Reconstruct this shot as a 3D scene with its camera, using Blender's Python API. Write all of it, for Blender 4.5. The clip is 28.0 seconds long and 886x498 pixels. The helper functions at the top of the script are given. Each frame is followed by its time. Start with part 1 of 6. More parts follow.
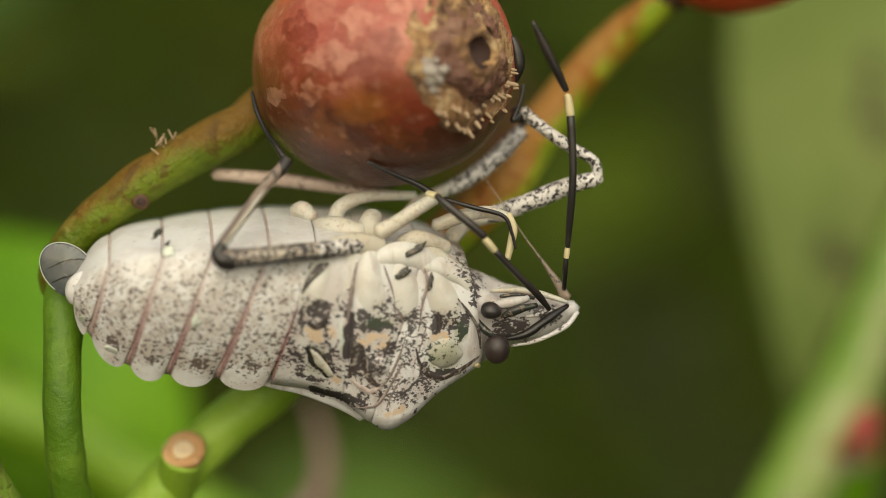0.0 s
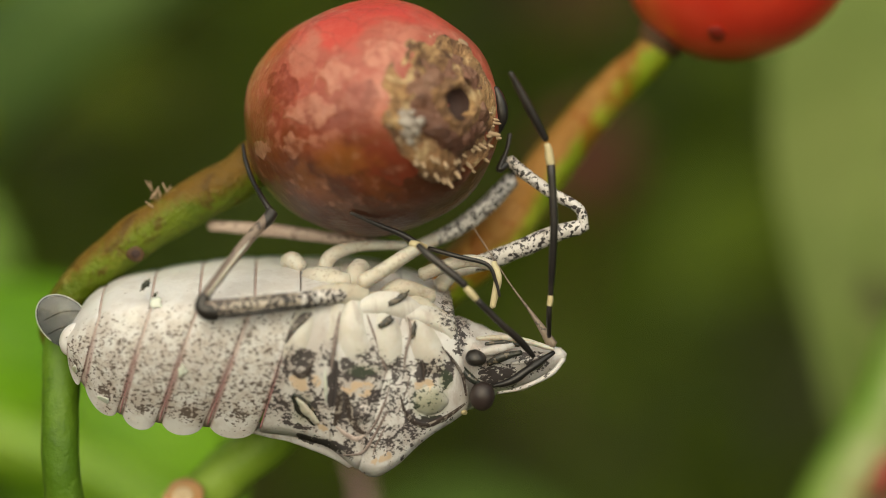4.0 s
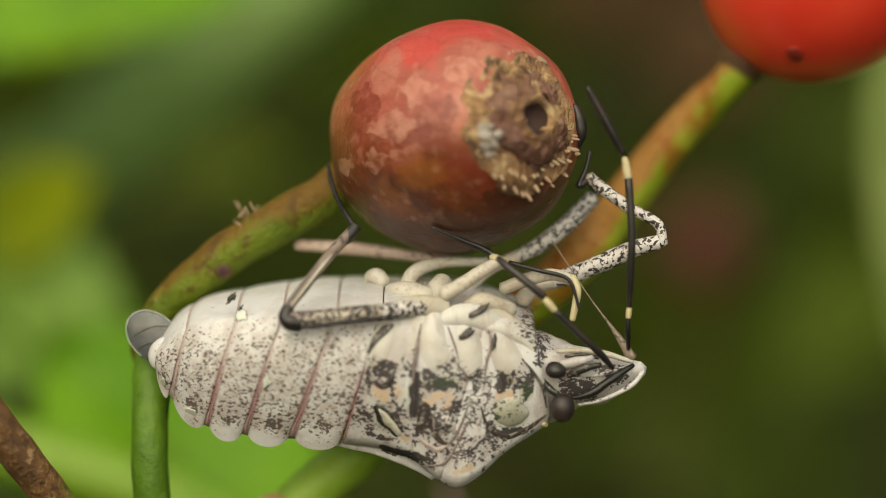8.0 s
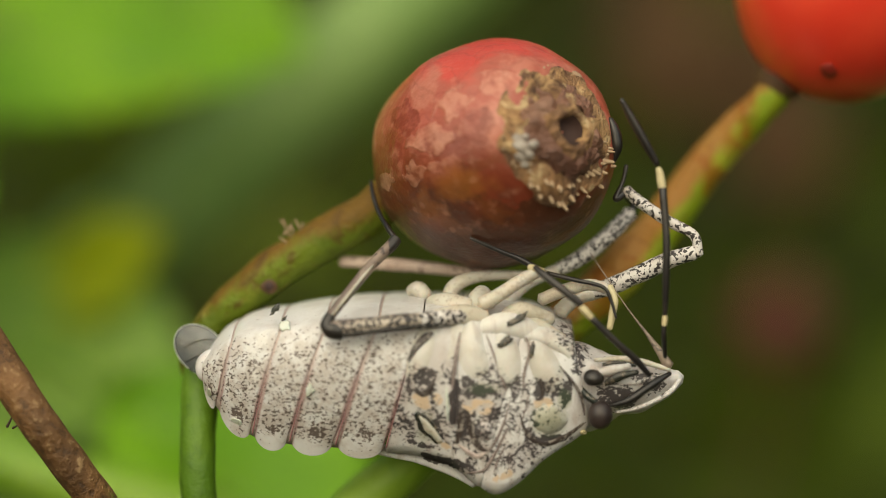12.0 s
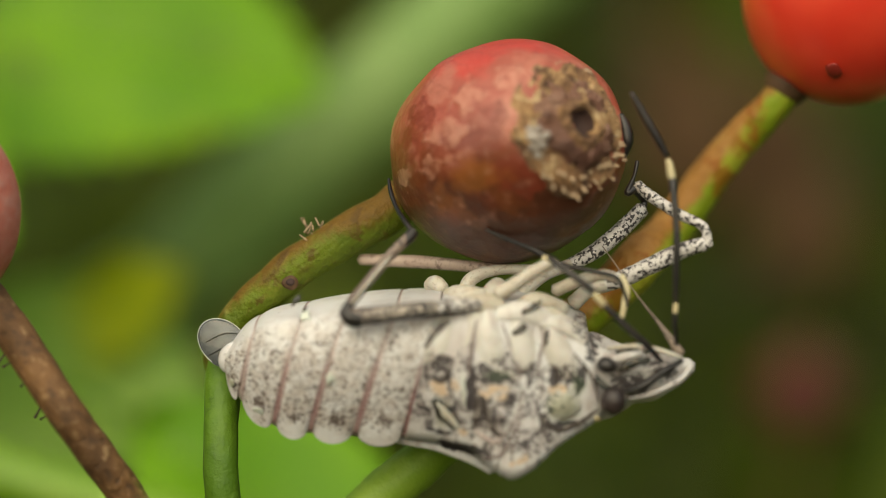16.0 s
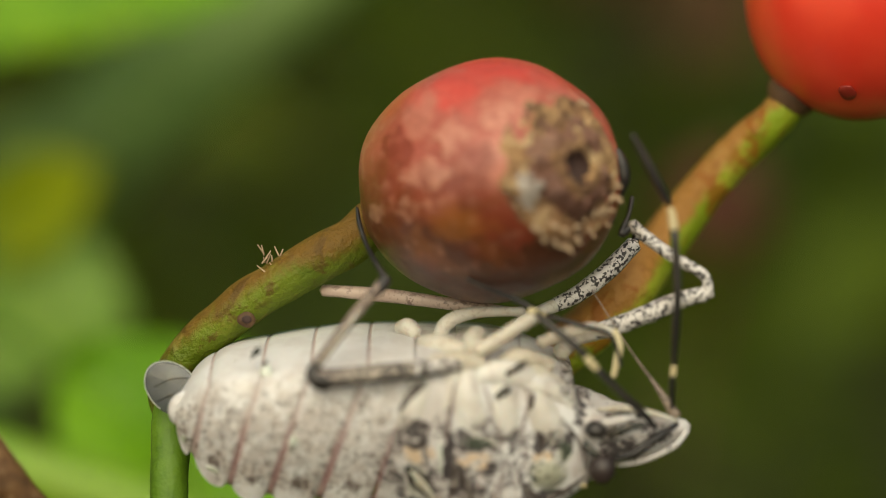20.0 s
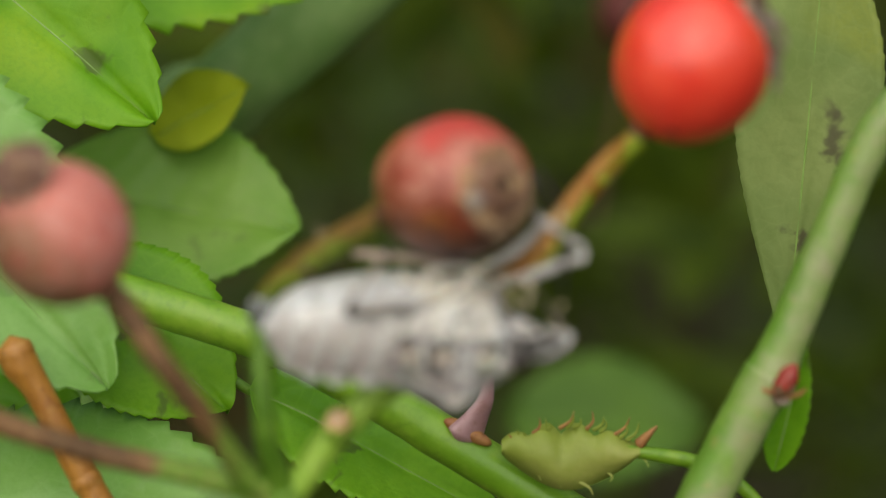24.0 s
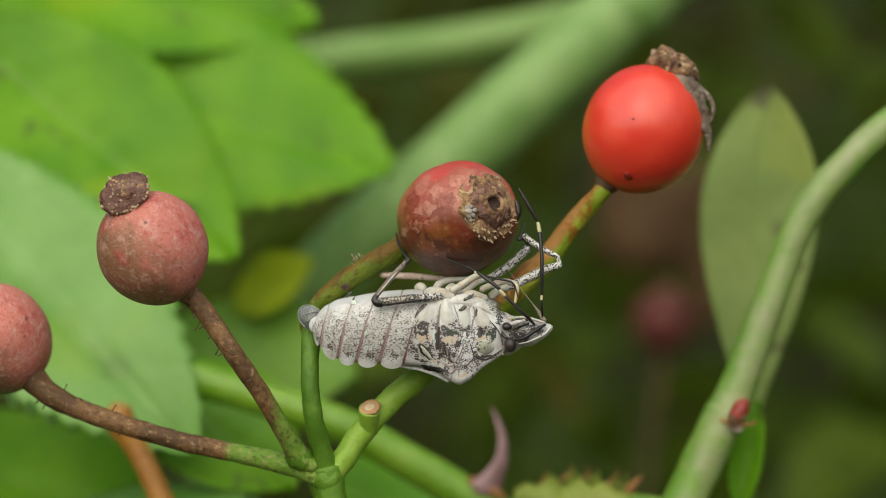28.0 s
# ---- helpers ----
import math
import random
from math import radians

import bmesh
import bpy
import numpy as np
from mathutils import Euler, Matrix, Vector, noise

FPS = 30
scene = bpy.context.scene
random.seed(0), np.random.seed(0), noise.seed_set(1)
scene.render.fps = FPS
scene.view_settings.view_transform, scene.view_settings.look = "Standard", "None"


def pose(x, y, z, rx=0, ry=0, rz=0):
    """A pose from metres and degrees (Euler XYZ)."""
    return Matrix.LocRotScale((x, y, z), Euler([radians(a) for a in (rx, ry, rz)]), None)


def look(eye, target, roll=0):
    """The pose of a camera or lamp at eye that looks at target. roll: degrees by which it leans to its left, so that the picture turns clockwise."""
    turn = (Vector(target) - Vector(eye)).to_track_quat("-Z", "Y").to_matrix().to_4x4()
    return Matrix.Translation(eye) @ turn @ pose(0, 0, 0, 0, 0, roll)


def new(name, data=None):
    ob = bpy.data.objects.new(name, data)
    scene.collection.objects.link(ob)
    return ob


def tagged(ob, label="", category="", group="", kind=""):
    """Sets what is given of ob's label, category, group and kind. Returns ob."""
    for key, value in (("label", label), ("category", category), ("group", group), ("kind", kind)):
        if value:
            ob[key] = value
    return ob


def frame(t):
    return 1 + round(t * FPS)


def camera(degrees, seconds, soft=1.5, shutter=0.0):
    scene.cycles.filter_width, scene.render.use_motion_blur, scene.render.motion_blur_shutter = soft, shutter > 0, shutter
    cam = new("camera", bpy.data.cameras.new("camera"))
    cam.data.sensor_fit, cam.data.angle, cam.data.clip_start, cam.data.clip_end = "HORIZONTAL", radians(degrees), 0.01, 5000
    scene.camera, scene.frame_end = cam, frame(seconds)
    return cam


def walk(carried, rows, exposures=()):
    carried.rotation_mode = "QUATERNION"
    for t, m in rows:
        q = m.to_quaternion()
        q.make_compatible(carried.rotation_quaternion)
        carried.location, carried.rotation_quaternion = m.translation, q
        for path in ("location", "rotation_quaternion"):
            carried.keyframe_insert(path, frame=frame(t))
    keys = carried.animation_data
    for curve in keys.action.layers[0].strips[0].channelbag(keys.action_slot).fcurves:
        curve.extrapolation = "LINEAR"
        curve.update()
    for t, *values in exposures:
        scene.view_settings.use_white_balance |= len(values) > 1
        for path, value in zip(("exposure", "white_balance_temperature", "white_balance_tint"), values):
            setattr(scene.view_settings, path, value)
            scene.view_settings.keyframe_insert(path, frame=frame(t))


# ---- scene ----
LIFT = 0.9          # height of the rose hip over the ground, in metres


def P(x, y, z):
    """A place given in millimetres round the hip, in metres of the world."""
    return Vector((x * 0.001, y * 0.001, LIFT + z * 0.001))


# camera: seconds, millimetres, degrees
PATH = [
    (0, -9.82, -68.33, -0.39, 85.956, -1.157, -7.458),
    (0.5, -9.70, -67.63, 0.02, 86.012, -1.207, -6.797),
    (1, -7.53, -67.94, 0.26, 86.138, -1.046, -6.166),
    (1.5, -8.58, -67.62, -0.30, 85.822, -0.776, -5.211),
    (2, -6.77, -67.73, 0.13, 86.108, -0.790, -5.037),
    (2.5, -6.51, -67.96, -0.23, 86.342, -0.573, -4.526),
    (3, -6.39, -68.06, 0.23, 86.121, -0.487, -4.120),
    (3.5, -5.40, -68.69, 0.29, 86.424, -0.397, -3.620),
    (5.5, -2.61, -72.16, -1.22, 87.377, -0.144, -2.380),
    (6, -2.76, -71.68, -1.26, 87.601, -0.076, -1.751),
    (6.5, -3.68, -71.00, -1.79, 87.422, -0.178, -1.032),
    (7, -4.02, -70.68, -2.18, 88.104, -0.249, -0.915),
    (7.5, -3.43, -70.91, -1.96, 89.310, -0.162, -0.320),
    (8, -2.68, -71.10, -2.80, 89.397, -0.027, -0.129),
    (8.5, -2.58, -71.25, -3.35, 90.009, -0.024, 0.133),
    (9, -2.95, -71.37, -2.98, 90.396, -0.071, 0.195),
    (9.5, -3.56, -71.59, -3.35, 90.838, -0.032, 0.784),
    (10, -3.11, -71.27, -4.75, 90.363, 0.078, 0.986),
    (10.5, -2.65, -71.37, -4.19, 91.636, 0.251, 1.466),
    (11, -1.42, -72.60, -4.86, 91.671, 0.242, 1.242),
    (11.5, -1.16, -72.68, -5.77, 91.927, 0.296, 1.808),
    (13.5, 0.49, -71.87, -6.19, 92.573, 0.414, 2.494),
    (14, 0.85, -72.23, -8.47, 92.901, 0.556, 3.231),
    (14.5, 0.69, -73.21, -8.78, 93.094, 0.577, 3.087),
    (15, 1.19, -73.68, -8.69, 93.938, 0.766, 2.596),
    (15.5, 0.99, -74.13, -8.06, 94.437, 0.597, 2.450),
    (16, -0.70, -74.30, -9.85, 94.845, 0.643, 2.674),
    (16.5, -0.98, -74.66, -9.66, 94.776, 0.483, 2.473),
    (17, -1.29, -74.73, -9.46, 94.132, 0.502, 1.738),
    (17.5, -2.91, -72.46, -7.95, 92.466, 0.243, 0.582),
    (18, -4.39, -71.30, -6.17, 93.464, 0.112, 0.114),
    (18.5, -3.49, -70.46, -5.07, 90.945, -0.132, -0.413),
    (19, -4.63, -68.72, -3.75, 89.899, -0.177, -0.304),
    (19.5, -3.95, -68.18, -1.99, 89.464, -0.092, 0.211),
    (20, -3.82, -67.46, 0.86, 87.504, -0.327, -0.260),
    (20.5, -3.45, -66.81, 3.25, 84.994, -0.501, -0.353),
    (22.5, -2.53, -80.28, 2.67, 85.102, -0.697, -0.377),
    (23, -0.11, -101.14, 8.10, 84.974, -0.320, 1.726),
    (23.5, -3.32, -119.43, 11.50, 84.007, -0.201, 0.035),
    (24, -1.64, -113.34, 11.39, 82.892, -0.139, 0.528),
    (24.5, -0.35, -107.62, 5.12, 85.993, 0.373, 1.403),
    (25, 4.54, -117.61, -6.55, 90.424, 0.258, 2.447),
    (25.5, 0.70, -132.58, -16.08, 93.397, 0.375, 2.646),
    (26, 2.60, -140.93, -15.70, 94.833, 0.403, 3.081),
    (26.5, 2.71, -143.65, -18.06, 95.642, 0.596, 3.029),
    (27, 5.98, -144.59, -19.62, 96.268, 0.788, 3.066),
    (27.5, 4.85, -146.88, -18.61, 96.377, 0.666, 3.029),
    (28, 4.81, -146.24, -19.35, 96.581, 0.717, 3.119),
]
cam = camera(20.0, 28.0, soft=0.9)
walk(cam, [(t, pose(x * 0.001, y * 0.001, LIFT + z * 0.001, a, b, c)) for t, x, y, z, a, b, c in PATH], [(0, 0.40, 7650, 2), (20.5, 0.40, 7650, 2), (23.5, 0.39, 6700, 4), (25, 0.38, 6350, 3), (26, 0.38, 6450, 1), (28, 0.36, 6550, 1)])

# the lens is focused by hand: on the insect, for a while on the canes behind it, and back
focus = new("focus_point")
cam.data.dof.use_dof = True
cam.data.dof.focus_object = focus
cam.data.dof.aperture_fstop = 22.0

# overcast daylight from above
world = bpy.data.worlds.new("overcast_sky")
scene.world = world
world.use_nodes = True
sky = world.node_tree.nodes.new("ShaderNodeTexSky")
sky.sky_type = "NISHITA"
sky.sun_disc = False
sky.sun_elevation = radians(37.5)
sky.sun_rotation = radians(189)
sky.altitude, sky.air_density, sky.dust_density = 200, 1.0, 3.0
world.node_tree.links.new(sky.outputs[0], world.node_tree.nodes["Background"].inputs[0])
world.node_tree.nodes["Background"].inputs[1].default_value = 0.10
sun = new("sun", bpy.data.lights.new("sun", "SUN"))
sun.data.energy, sun.data.angle, sun.data.color = 2.1, radians(110), (1.0, 0.94, 0.82)
sun.matrix_world = look((-0.15, -0.90, 1.60), (0, 0, 0.9))


# ---------------------------------------------------------------- materials
def link(nt, a, b):
    nt.links.new(a, b)


def tex_noise(nt, scale, detail=4.0, rough=0.55, coord=None, distort=0.0):
    n = nt.nodes.new("ShaderNodeTexNoise")
    n.inputs["Scale"].default_value, n.inputs["Detail"].default_value = scale, detail
    n.inputs["Roughness"].default_value, n.inputs["Distortion"].default_value = rough, distort
    if coord is not None:
        link(nt, coord, n.inputs["Vector"])
    return n.outputs["Fac"]


def tex_cells(nt, scale, coord=None, feature="F1", out="Distance"):
    n = nt.nodes.new("ShaderNodeTexVoronoi")
    n.feature = feature
    n.inputs["Scale"].default_value = scale
    if coord is not None:
        link(nt, coord, n.inputs["Vector"])
    return n.outputs[out]


def step(nt, value, lo, hi):
    n = nt.nodes.new("ShaderNodeMapRange")
    n.interpolation_type = "SMOOTHSTEP"
    n.inputs["From Min"].default_value, n.inputs["From Max"].default_value = lo, hi
    link(nt, value, n.inputs["Value"])
    return n.outputs["Result"]


def calc(nt, op, a, b):
    n = nt.nodes.new("ShaderNodeMath")
    n.operation = op
    for k, v in enumerate((a, b)):
        if isinstance(v, (int, float)):
            n.inputs[k].default_value = v
        else:
            link(nt, v, n.inputs[k])
    return n.outputs[0]


def mix(nt, fac, a, b):
    n = nt.nodes.new("ShaderNodeMix")
    n.data_type = "RGBA"
    for key, v in ((0, fac), (6, a), (7, b)):
        if isinstance(v, (int, float)):
            n.inputs[key].default_value = v
        elif isinstance(v, (tuple, list)):
            n.inputs[key].default_value = (*v, 1.0)
        else:
            link(nt, v, n.inputs[key])
    return n.outputs[2]


def surface(name, build, rough=0.5, bump=None, sub=0.0, metal=0.0, coat=0.0, spec=0.5):
    """A material; build(nt, coord) gives the colour socket and, as a second value, a height for the bump."""
    m = bpy.data.materials.new(name)
    m.use_nodes = True
    nt = m.node_tree
    bsdf = nt.nodes["Principled BSDF"]
    tc = nt.nodes.new("ShaderNodeTexCoord")
    colour, height = build(nt, tc.outputs["Object"])
    link(nt, colour, bsdf.inputs["Base Color"])
    bsdf.inputs["Roughness"].default_value = rough
    bsdf.inputs["Metallic"].default_value = metal
    bsdf.inputs["Coat Weight"].default_value = coat
    bsdf.inputs["Coat Roughness"].default_value = 0.25
    bsdf.inputs["Specular IOR Level"].default_value = spec
    if sub:
        bsdf.inputs["Subsurface Weight"].default_value = sub
        bsdf.inputs["Subsurface Radius"].default_value = (1.0, 0.45, 0.25)
        bsdf.inputs["Subsurface Scale"].default_value = 0.0006
    if height is not None and bump:
        b = nt.nodes.new("ShaderNodeBump")
        b.inputs["Strength"].default_value = bump[0]
        b.inputs["Distance"].default_value = bump[1] * 0.001
        link(nt, height, b.inputs["Height"])
        link(nt, b.outputs["Normal"], bsdf.inputs["Normal"])
    return m


def leaf_mat(name, dark, light, blotch=(0.35, 0.33, 0.04), rough=0.42, through_light=0.35, spots=0.0, brown=0.0, spec=0.5, spot_at=0.62):
    """A leaf: mottled green with finer veins, some light passes through it."""
    m = bpy.data.materials.new(name)
    m.use_nodes = True
    nt = m.node_tree
    bsdf = nt.nodes["Principled BSDF"]
    coord = nt.nodes.new("ShaderNodeTexCoord").outputs["Object"]
    big = step(nt, tex_noise(nt, 130, 3, 0.5, coord), 0.35, 0.68)
    col = mix(nt, big, dark, light)
    col = mix(nt, calc(nt, "MULTIPLY", step(nt, tex_noise(nt, 75, 2, 0.5, coord, 0.3), 0.57, 0.75), 0.75), col, blotch)
    cells = tex_cells(nt, 900, coord, "DISTANCE_TO_EDGE")
    vein = calc(nt, "SUBTRACT", 1.0, step(nt, cells, 0.0, 0.09))
    col = mix(nt, calc(nt, "MULTIPLY", vein, 0.22), col, light)
    grain = tex_noise(nt, 2600, 3, 0.6, coord)
    col = mix(nt, calc(nt, "MULTIPLY", step(nt, grain, 0.4, 0.7), 0.3), col, dark)
    bsdf.inputs["Specular IOR Level"].default_value = spec
    if brown:
        col = mix(nt, calc(nt, "MULTIPLY", step(nt, tex_noise(nt, 7, 2, 0.5, coord, 0.3), 0.50, 0.60), brown), col, (0.075, 0.042, 0.014))
    if spots:
        col = mix(nt, calc(nt, "MULTIPLY", step(nt, tex_noise(nt, 230, 4, 0.62, coord, 0.4), spot_at, spot_at + 0.08), spots), col, (0.06, 0.035, 0.03))
    link(nt, col, bsdf.inputs["Base Color"])
    bsdf.inputs["Roughness"].default_value = rough
    b = nt.nodes.new("ShaderNodeBump")
    b.inputs["Strength"].default_value, b.inputs["Distance"].default_value = 0.5, 0.00012
    link(nt, calc(nt, "ADD", calc(nt, "MULTIPLY", cells, 0.7), calc(nt, "MULTIPLY", grain, 0.4)), b.inputs["Height"])
    link(nt, b.outputs["Normal"], bsdf.inputs["Normal"])
    tr = nt.nodes.new("ShaderNodeBsdfTranslucent")
    link(nt, mix(nt, 0.35, col, (0.30, 0.42, 0.02)), tr.inputs["Color"])
    ms = nt.nodes.new("ShaderNodeMixShader")
    ms.inputs[0].default_value = through_light
    link(nt, bsdf.outputs[0], ms.inputs[1])
    link(nt, tr.outputs[0], ms.inputs[2])
    link(nt, ms.outputs[0], nt.nodes["Material Output"].inputs["Surface"])
    return m


def stem_build(base, second, spot, amount, stretch=(1, 1, 1), pale=None):
    def build(nt, coord):
        mp = nt.nodes.new("ShaderNodeMapping")
        mp.inputs["Scale"].default_value = stretch
        link(nt, coord, mp.inputs["Vector"])
        c = mp.outputs["Vector"]
        col = mix(nt, step(nt, tex_noise(nt, 260, 4, 0.6, c), 0.38, 0.62), base, second)
        fine = tex_noise(nt, 1900, 4, 0.65, c)
        col = mix(nt, calc(nt, "MULTIPLY", step(nt, fine, 0.5, 0.72), 0.55), col, spot)
        if pale:
            col = mix(nt, calc(nt, "MULTIPLY", step(nt, tex_noise(nt, 520, 5, 0.7, c, 0.4), 0.5, 0.7), amount), col, pale)
        return col, fine
    return build


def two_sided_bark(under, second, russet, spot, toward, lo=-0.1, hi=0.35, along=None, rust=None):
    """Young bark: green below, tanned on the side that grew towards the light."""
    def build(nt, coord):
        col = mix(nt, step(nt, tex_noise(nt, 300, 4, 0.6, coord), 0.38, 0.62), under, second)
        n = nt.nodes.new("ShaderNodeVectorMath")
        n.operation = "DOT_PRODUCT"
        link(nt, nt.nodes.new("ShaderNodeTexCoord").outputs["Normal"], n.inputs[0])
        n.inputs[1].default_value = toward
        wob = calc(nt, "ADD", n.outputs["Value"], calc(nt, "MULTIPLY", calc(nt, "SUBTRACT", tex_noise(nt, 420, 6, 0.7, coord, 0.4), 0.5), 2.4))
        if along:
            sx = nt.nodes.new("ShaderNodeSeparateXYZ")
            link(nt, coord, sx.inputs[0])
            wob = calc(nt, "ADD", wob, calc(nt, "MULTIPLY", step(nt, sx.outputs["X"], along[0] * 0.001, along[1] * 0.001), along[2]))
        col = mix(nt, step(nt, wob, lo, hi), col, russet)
        if rust:
            col = mix(nt, calc(nt, "MULTIPLY", step(nt, tex_noise(nt, 640, 5, 0.65, coord, 0.6), 0.54, 0.62), 0.8), col, rust)
        fine = tex_noise(nt, 2100, 4, 0.65, coord)
        col = mix(nt, calc(nt, "MULTIPLY", step(nt, fine, 0.5, 0.7), 0.5), col, spot)
        col = mix(nt, calc(nt, "MULTIPLY", step(nt, tex_noise(nt, 900, 3, 0.6, coord), 0.60, 0.70), 0.20), col, (0.42, 0.30, 0.09))
        return col, fine
    return build


def graded_bark(lo, hi):
    """Bark that turns from brown to green along the stalk (local x, millimetres)."""
    def build(nt, coord):
        x = nt.nodes.new("ShaderNodeSeparateXYZ")
        link(nt, coord, x.inputs[0])
        wob = calc(nt, "ADD", x.outputs["X"], calc(nt, "MULTIPLY", calc(nt, "SUBTRACT", tex_noise(nt, 500, 5, 0.65, coord, 0.5), 0.5), 0.003))
        brown = mix(nt, step(nt, tex_noise(nt, 420, 5, 0.65, coord), 0.36, 0.64), (0.090, 0.042, 0.013), (0.200, 0.098, 0.034))
        green = mix(nt, step(nt, tex_noise(nt, 300, 4, 0.6, coord), 0.38, 0.62), (0.145, 0.27, 0.022), (0.22, 0.35, 0.045))
        col = mix(nt, step(nt, wob, lo * 0.001, hi * 0.001), brown, green)
        fine = tex_noise(nt, 3400, 4, 0.7, coord)
        col = mix(nt, calc(nt, "MULTIPLY", step(nt, fine, 0.55, 0.66), 0.60), col, (0.42, 0.28, 0.14))
        col = mix(nt, calc(nt, "MULTIPLY", step(nt, fine, 0.46, 0.36), 0.60), col, (0.030, 0.016, 0.008))
        return col, fine
    return build


M_STEM_GREEN = surface("green_rose_bark", stem_build((0.072, 0.168, 0.006), (0.115, 0.232, 0.013), (0.040, 0.10, 0.004), 0.3, pale=(0.18, 0.29, 0.03)), 0.58, (0.5, 0.2))
# lighter green stalk, its colour raised further to offset the insect's shadow
M_STEM_BRIGHTENED = surface("brightened_green_bark", stem_build((0.225, 0.395, 0.028), (0.300, 0.470, 0.058), (0.16, 0.30, 0.018), 0.3, pale=(0.40, 0.50, 0.14)), 0.5, (0.4, 0.2))
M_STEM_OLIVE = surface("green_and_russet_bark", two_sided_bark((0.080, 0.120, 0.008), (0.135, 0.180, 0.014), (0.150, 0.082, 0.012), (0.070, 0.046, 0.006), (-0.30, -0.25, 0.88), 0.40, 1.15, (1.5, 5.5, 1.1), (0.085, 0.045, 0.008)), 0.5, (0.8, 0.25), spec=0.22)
M_STEM_BROWN = surface("brown_bark", stem_build((0.125, 0.068, 0.034), (0.21, 0.12, 0.068), (0.04, 0.02, 0.013), 0.5, pale=(0.32, 0.21, 0.14)), 0.62, (0.6, 0.2))
M_STALK_A = surface("brown_to_green_bark", graded_bark(-3.2, -1.9), 0.6, (0.7, 0.22))
M_STALK_B = surface("brown_to_green_stalk_bark", graded_bark(-6.6, -5.2), 0.6, (0.7, 0.22))
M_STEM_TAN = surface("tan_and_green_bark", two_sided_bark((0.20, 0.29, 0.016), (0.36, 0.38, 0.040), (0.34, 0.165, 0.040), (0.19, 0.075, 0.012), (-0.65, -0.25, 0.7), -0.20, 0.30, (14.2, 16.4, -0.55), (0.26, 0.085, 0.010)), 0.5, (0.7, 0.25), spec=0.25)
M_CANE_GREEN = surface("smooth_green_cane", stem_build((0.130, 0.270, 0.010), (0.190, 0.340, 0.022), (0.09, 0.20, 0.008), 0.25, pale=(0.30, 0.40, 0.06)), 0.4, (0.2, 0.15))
M_CANE_PALE = surface("pale_green_cane", two_sided_bark((0.125, 0.265, 0.022), (0.19, 0.33, 0.045), (0.32, 0.305, 0.18), (0.17, 0.25, 0.06), (0.35, -0.80, 0.45), 0.0, 1.5), 0.42, (0.3, 0.15))
M_CANE_FAR = surface("dim_green_cane", stem_build((0.165, 0.295, 0.070), (0.22, 0.35, 0.10), (0.12, 0.22, 0.04), 0.5, pale=(0.28, 0.38, 0.15)), 0.55, (0.3, 0.15))
M_CANE_DIM = surface("plain_green_cane", stem_build((0.15, 0.27, 0.05), (0.20, 0.32, 0.08), (0.10, 0.19, 0.03), 0.5, pale=(0.26, 0.34, 0.13)), 0.5, (0.3, 0.15))
M_DEAD = surface("dead_cane_bark", stem_build((0.075, 0.036, 0.010), (0.11, 0.055, 0.018), (0.04, 0.02, 0.008), 0.4, pale=(0.13, 0.075, 0.03)), 0.8, (0.4, 0.2))
M_RIB = surface("leaf_rib", stem_build((0.17, 0.29, 0.05), (0.22, 0.34, 0.07), (0.13, 0.24, 0.03), 0.3), 0.6, (0.2, 0.1))
M_ORANGE = surface("orange_bark", stem_build((0.42, 0.19, 0.030), (0.32, 0.13, 0.020), (0.17, 0.06, 0.012), 0.4, pale=(0.55, 0.32, 0.09)), 0.42, (0.4, 0.2))
M_CUT = surface("cut_wood", stem_build((0.62, 0.38, 0.19), (0.50, 0.27, 0.12), (0.33, 0.17, 0.07), 0.4, pale=(0.75, 0.58, 0.36)), 0.7, (0.4, 0.1))
M_PITH = surface("pith", stem_build((0.75, 0.62, 0.42), (0.66, 0.50, 0.32), (0.5, 0.35, 0.2), 0.4), 0.8, (0.4, 0.1))
M_THORN = surface("mauve_thorn", stem_build((0.30, 0.155, 0.165), (0.40, 0.24, 0.25), (0.22, 0.11, 0.09), 0.3), 0.4, (0.2, 0.1))
M_BUD = surface("red_bud_scales", stem_build((0.42, 0.035, 0.025), (0.26, 0.03, 0.02), (0.12, 0.02, 0.015), 0.4, pale=(0.6, 0.15, 0.10)), 0.4, (0.3, 0.1))
M_SCAR = surface("russet_scar", stem_build((0.40, 0.20, 0.06), (0.25, 0.09, 0.03), (0.12, 0.04, 0.02), 0.4), 0.6, (0.4, 0.1))
M_SCARDARK = surface("dark_brown_scar", stem_build((0.07, 0.035, 0.015), (0.12, 0.06, 0.02), (0.03, 0.015, 0.01), 0.3), 0.7, (0.5, 0.15))
M_HAIR = surface("dark_bristles", stem_build((0.06, 0.035, 0.025), (0.14, 0.09, 0.06), (0.03, 0.02, 0.015), 0.2), 0.6)


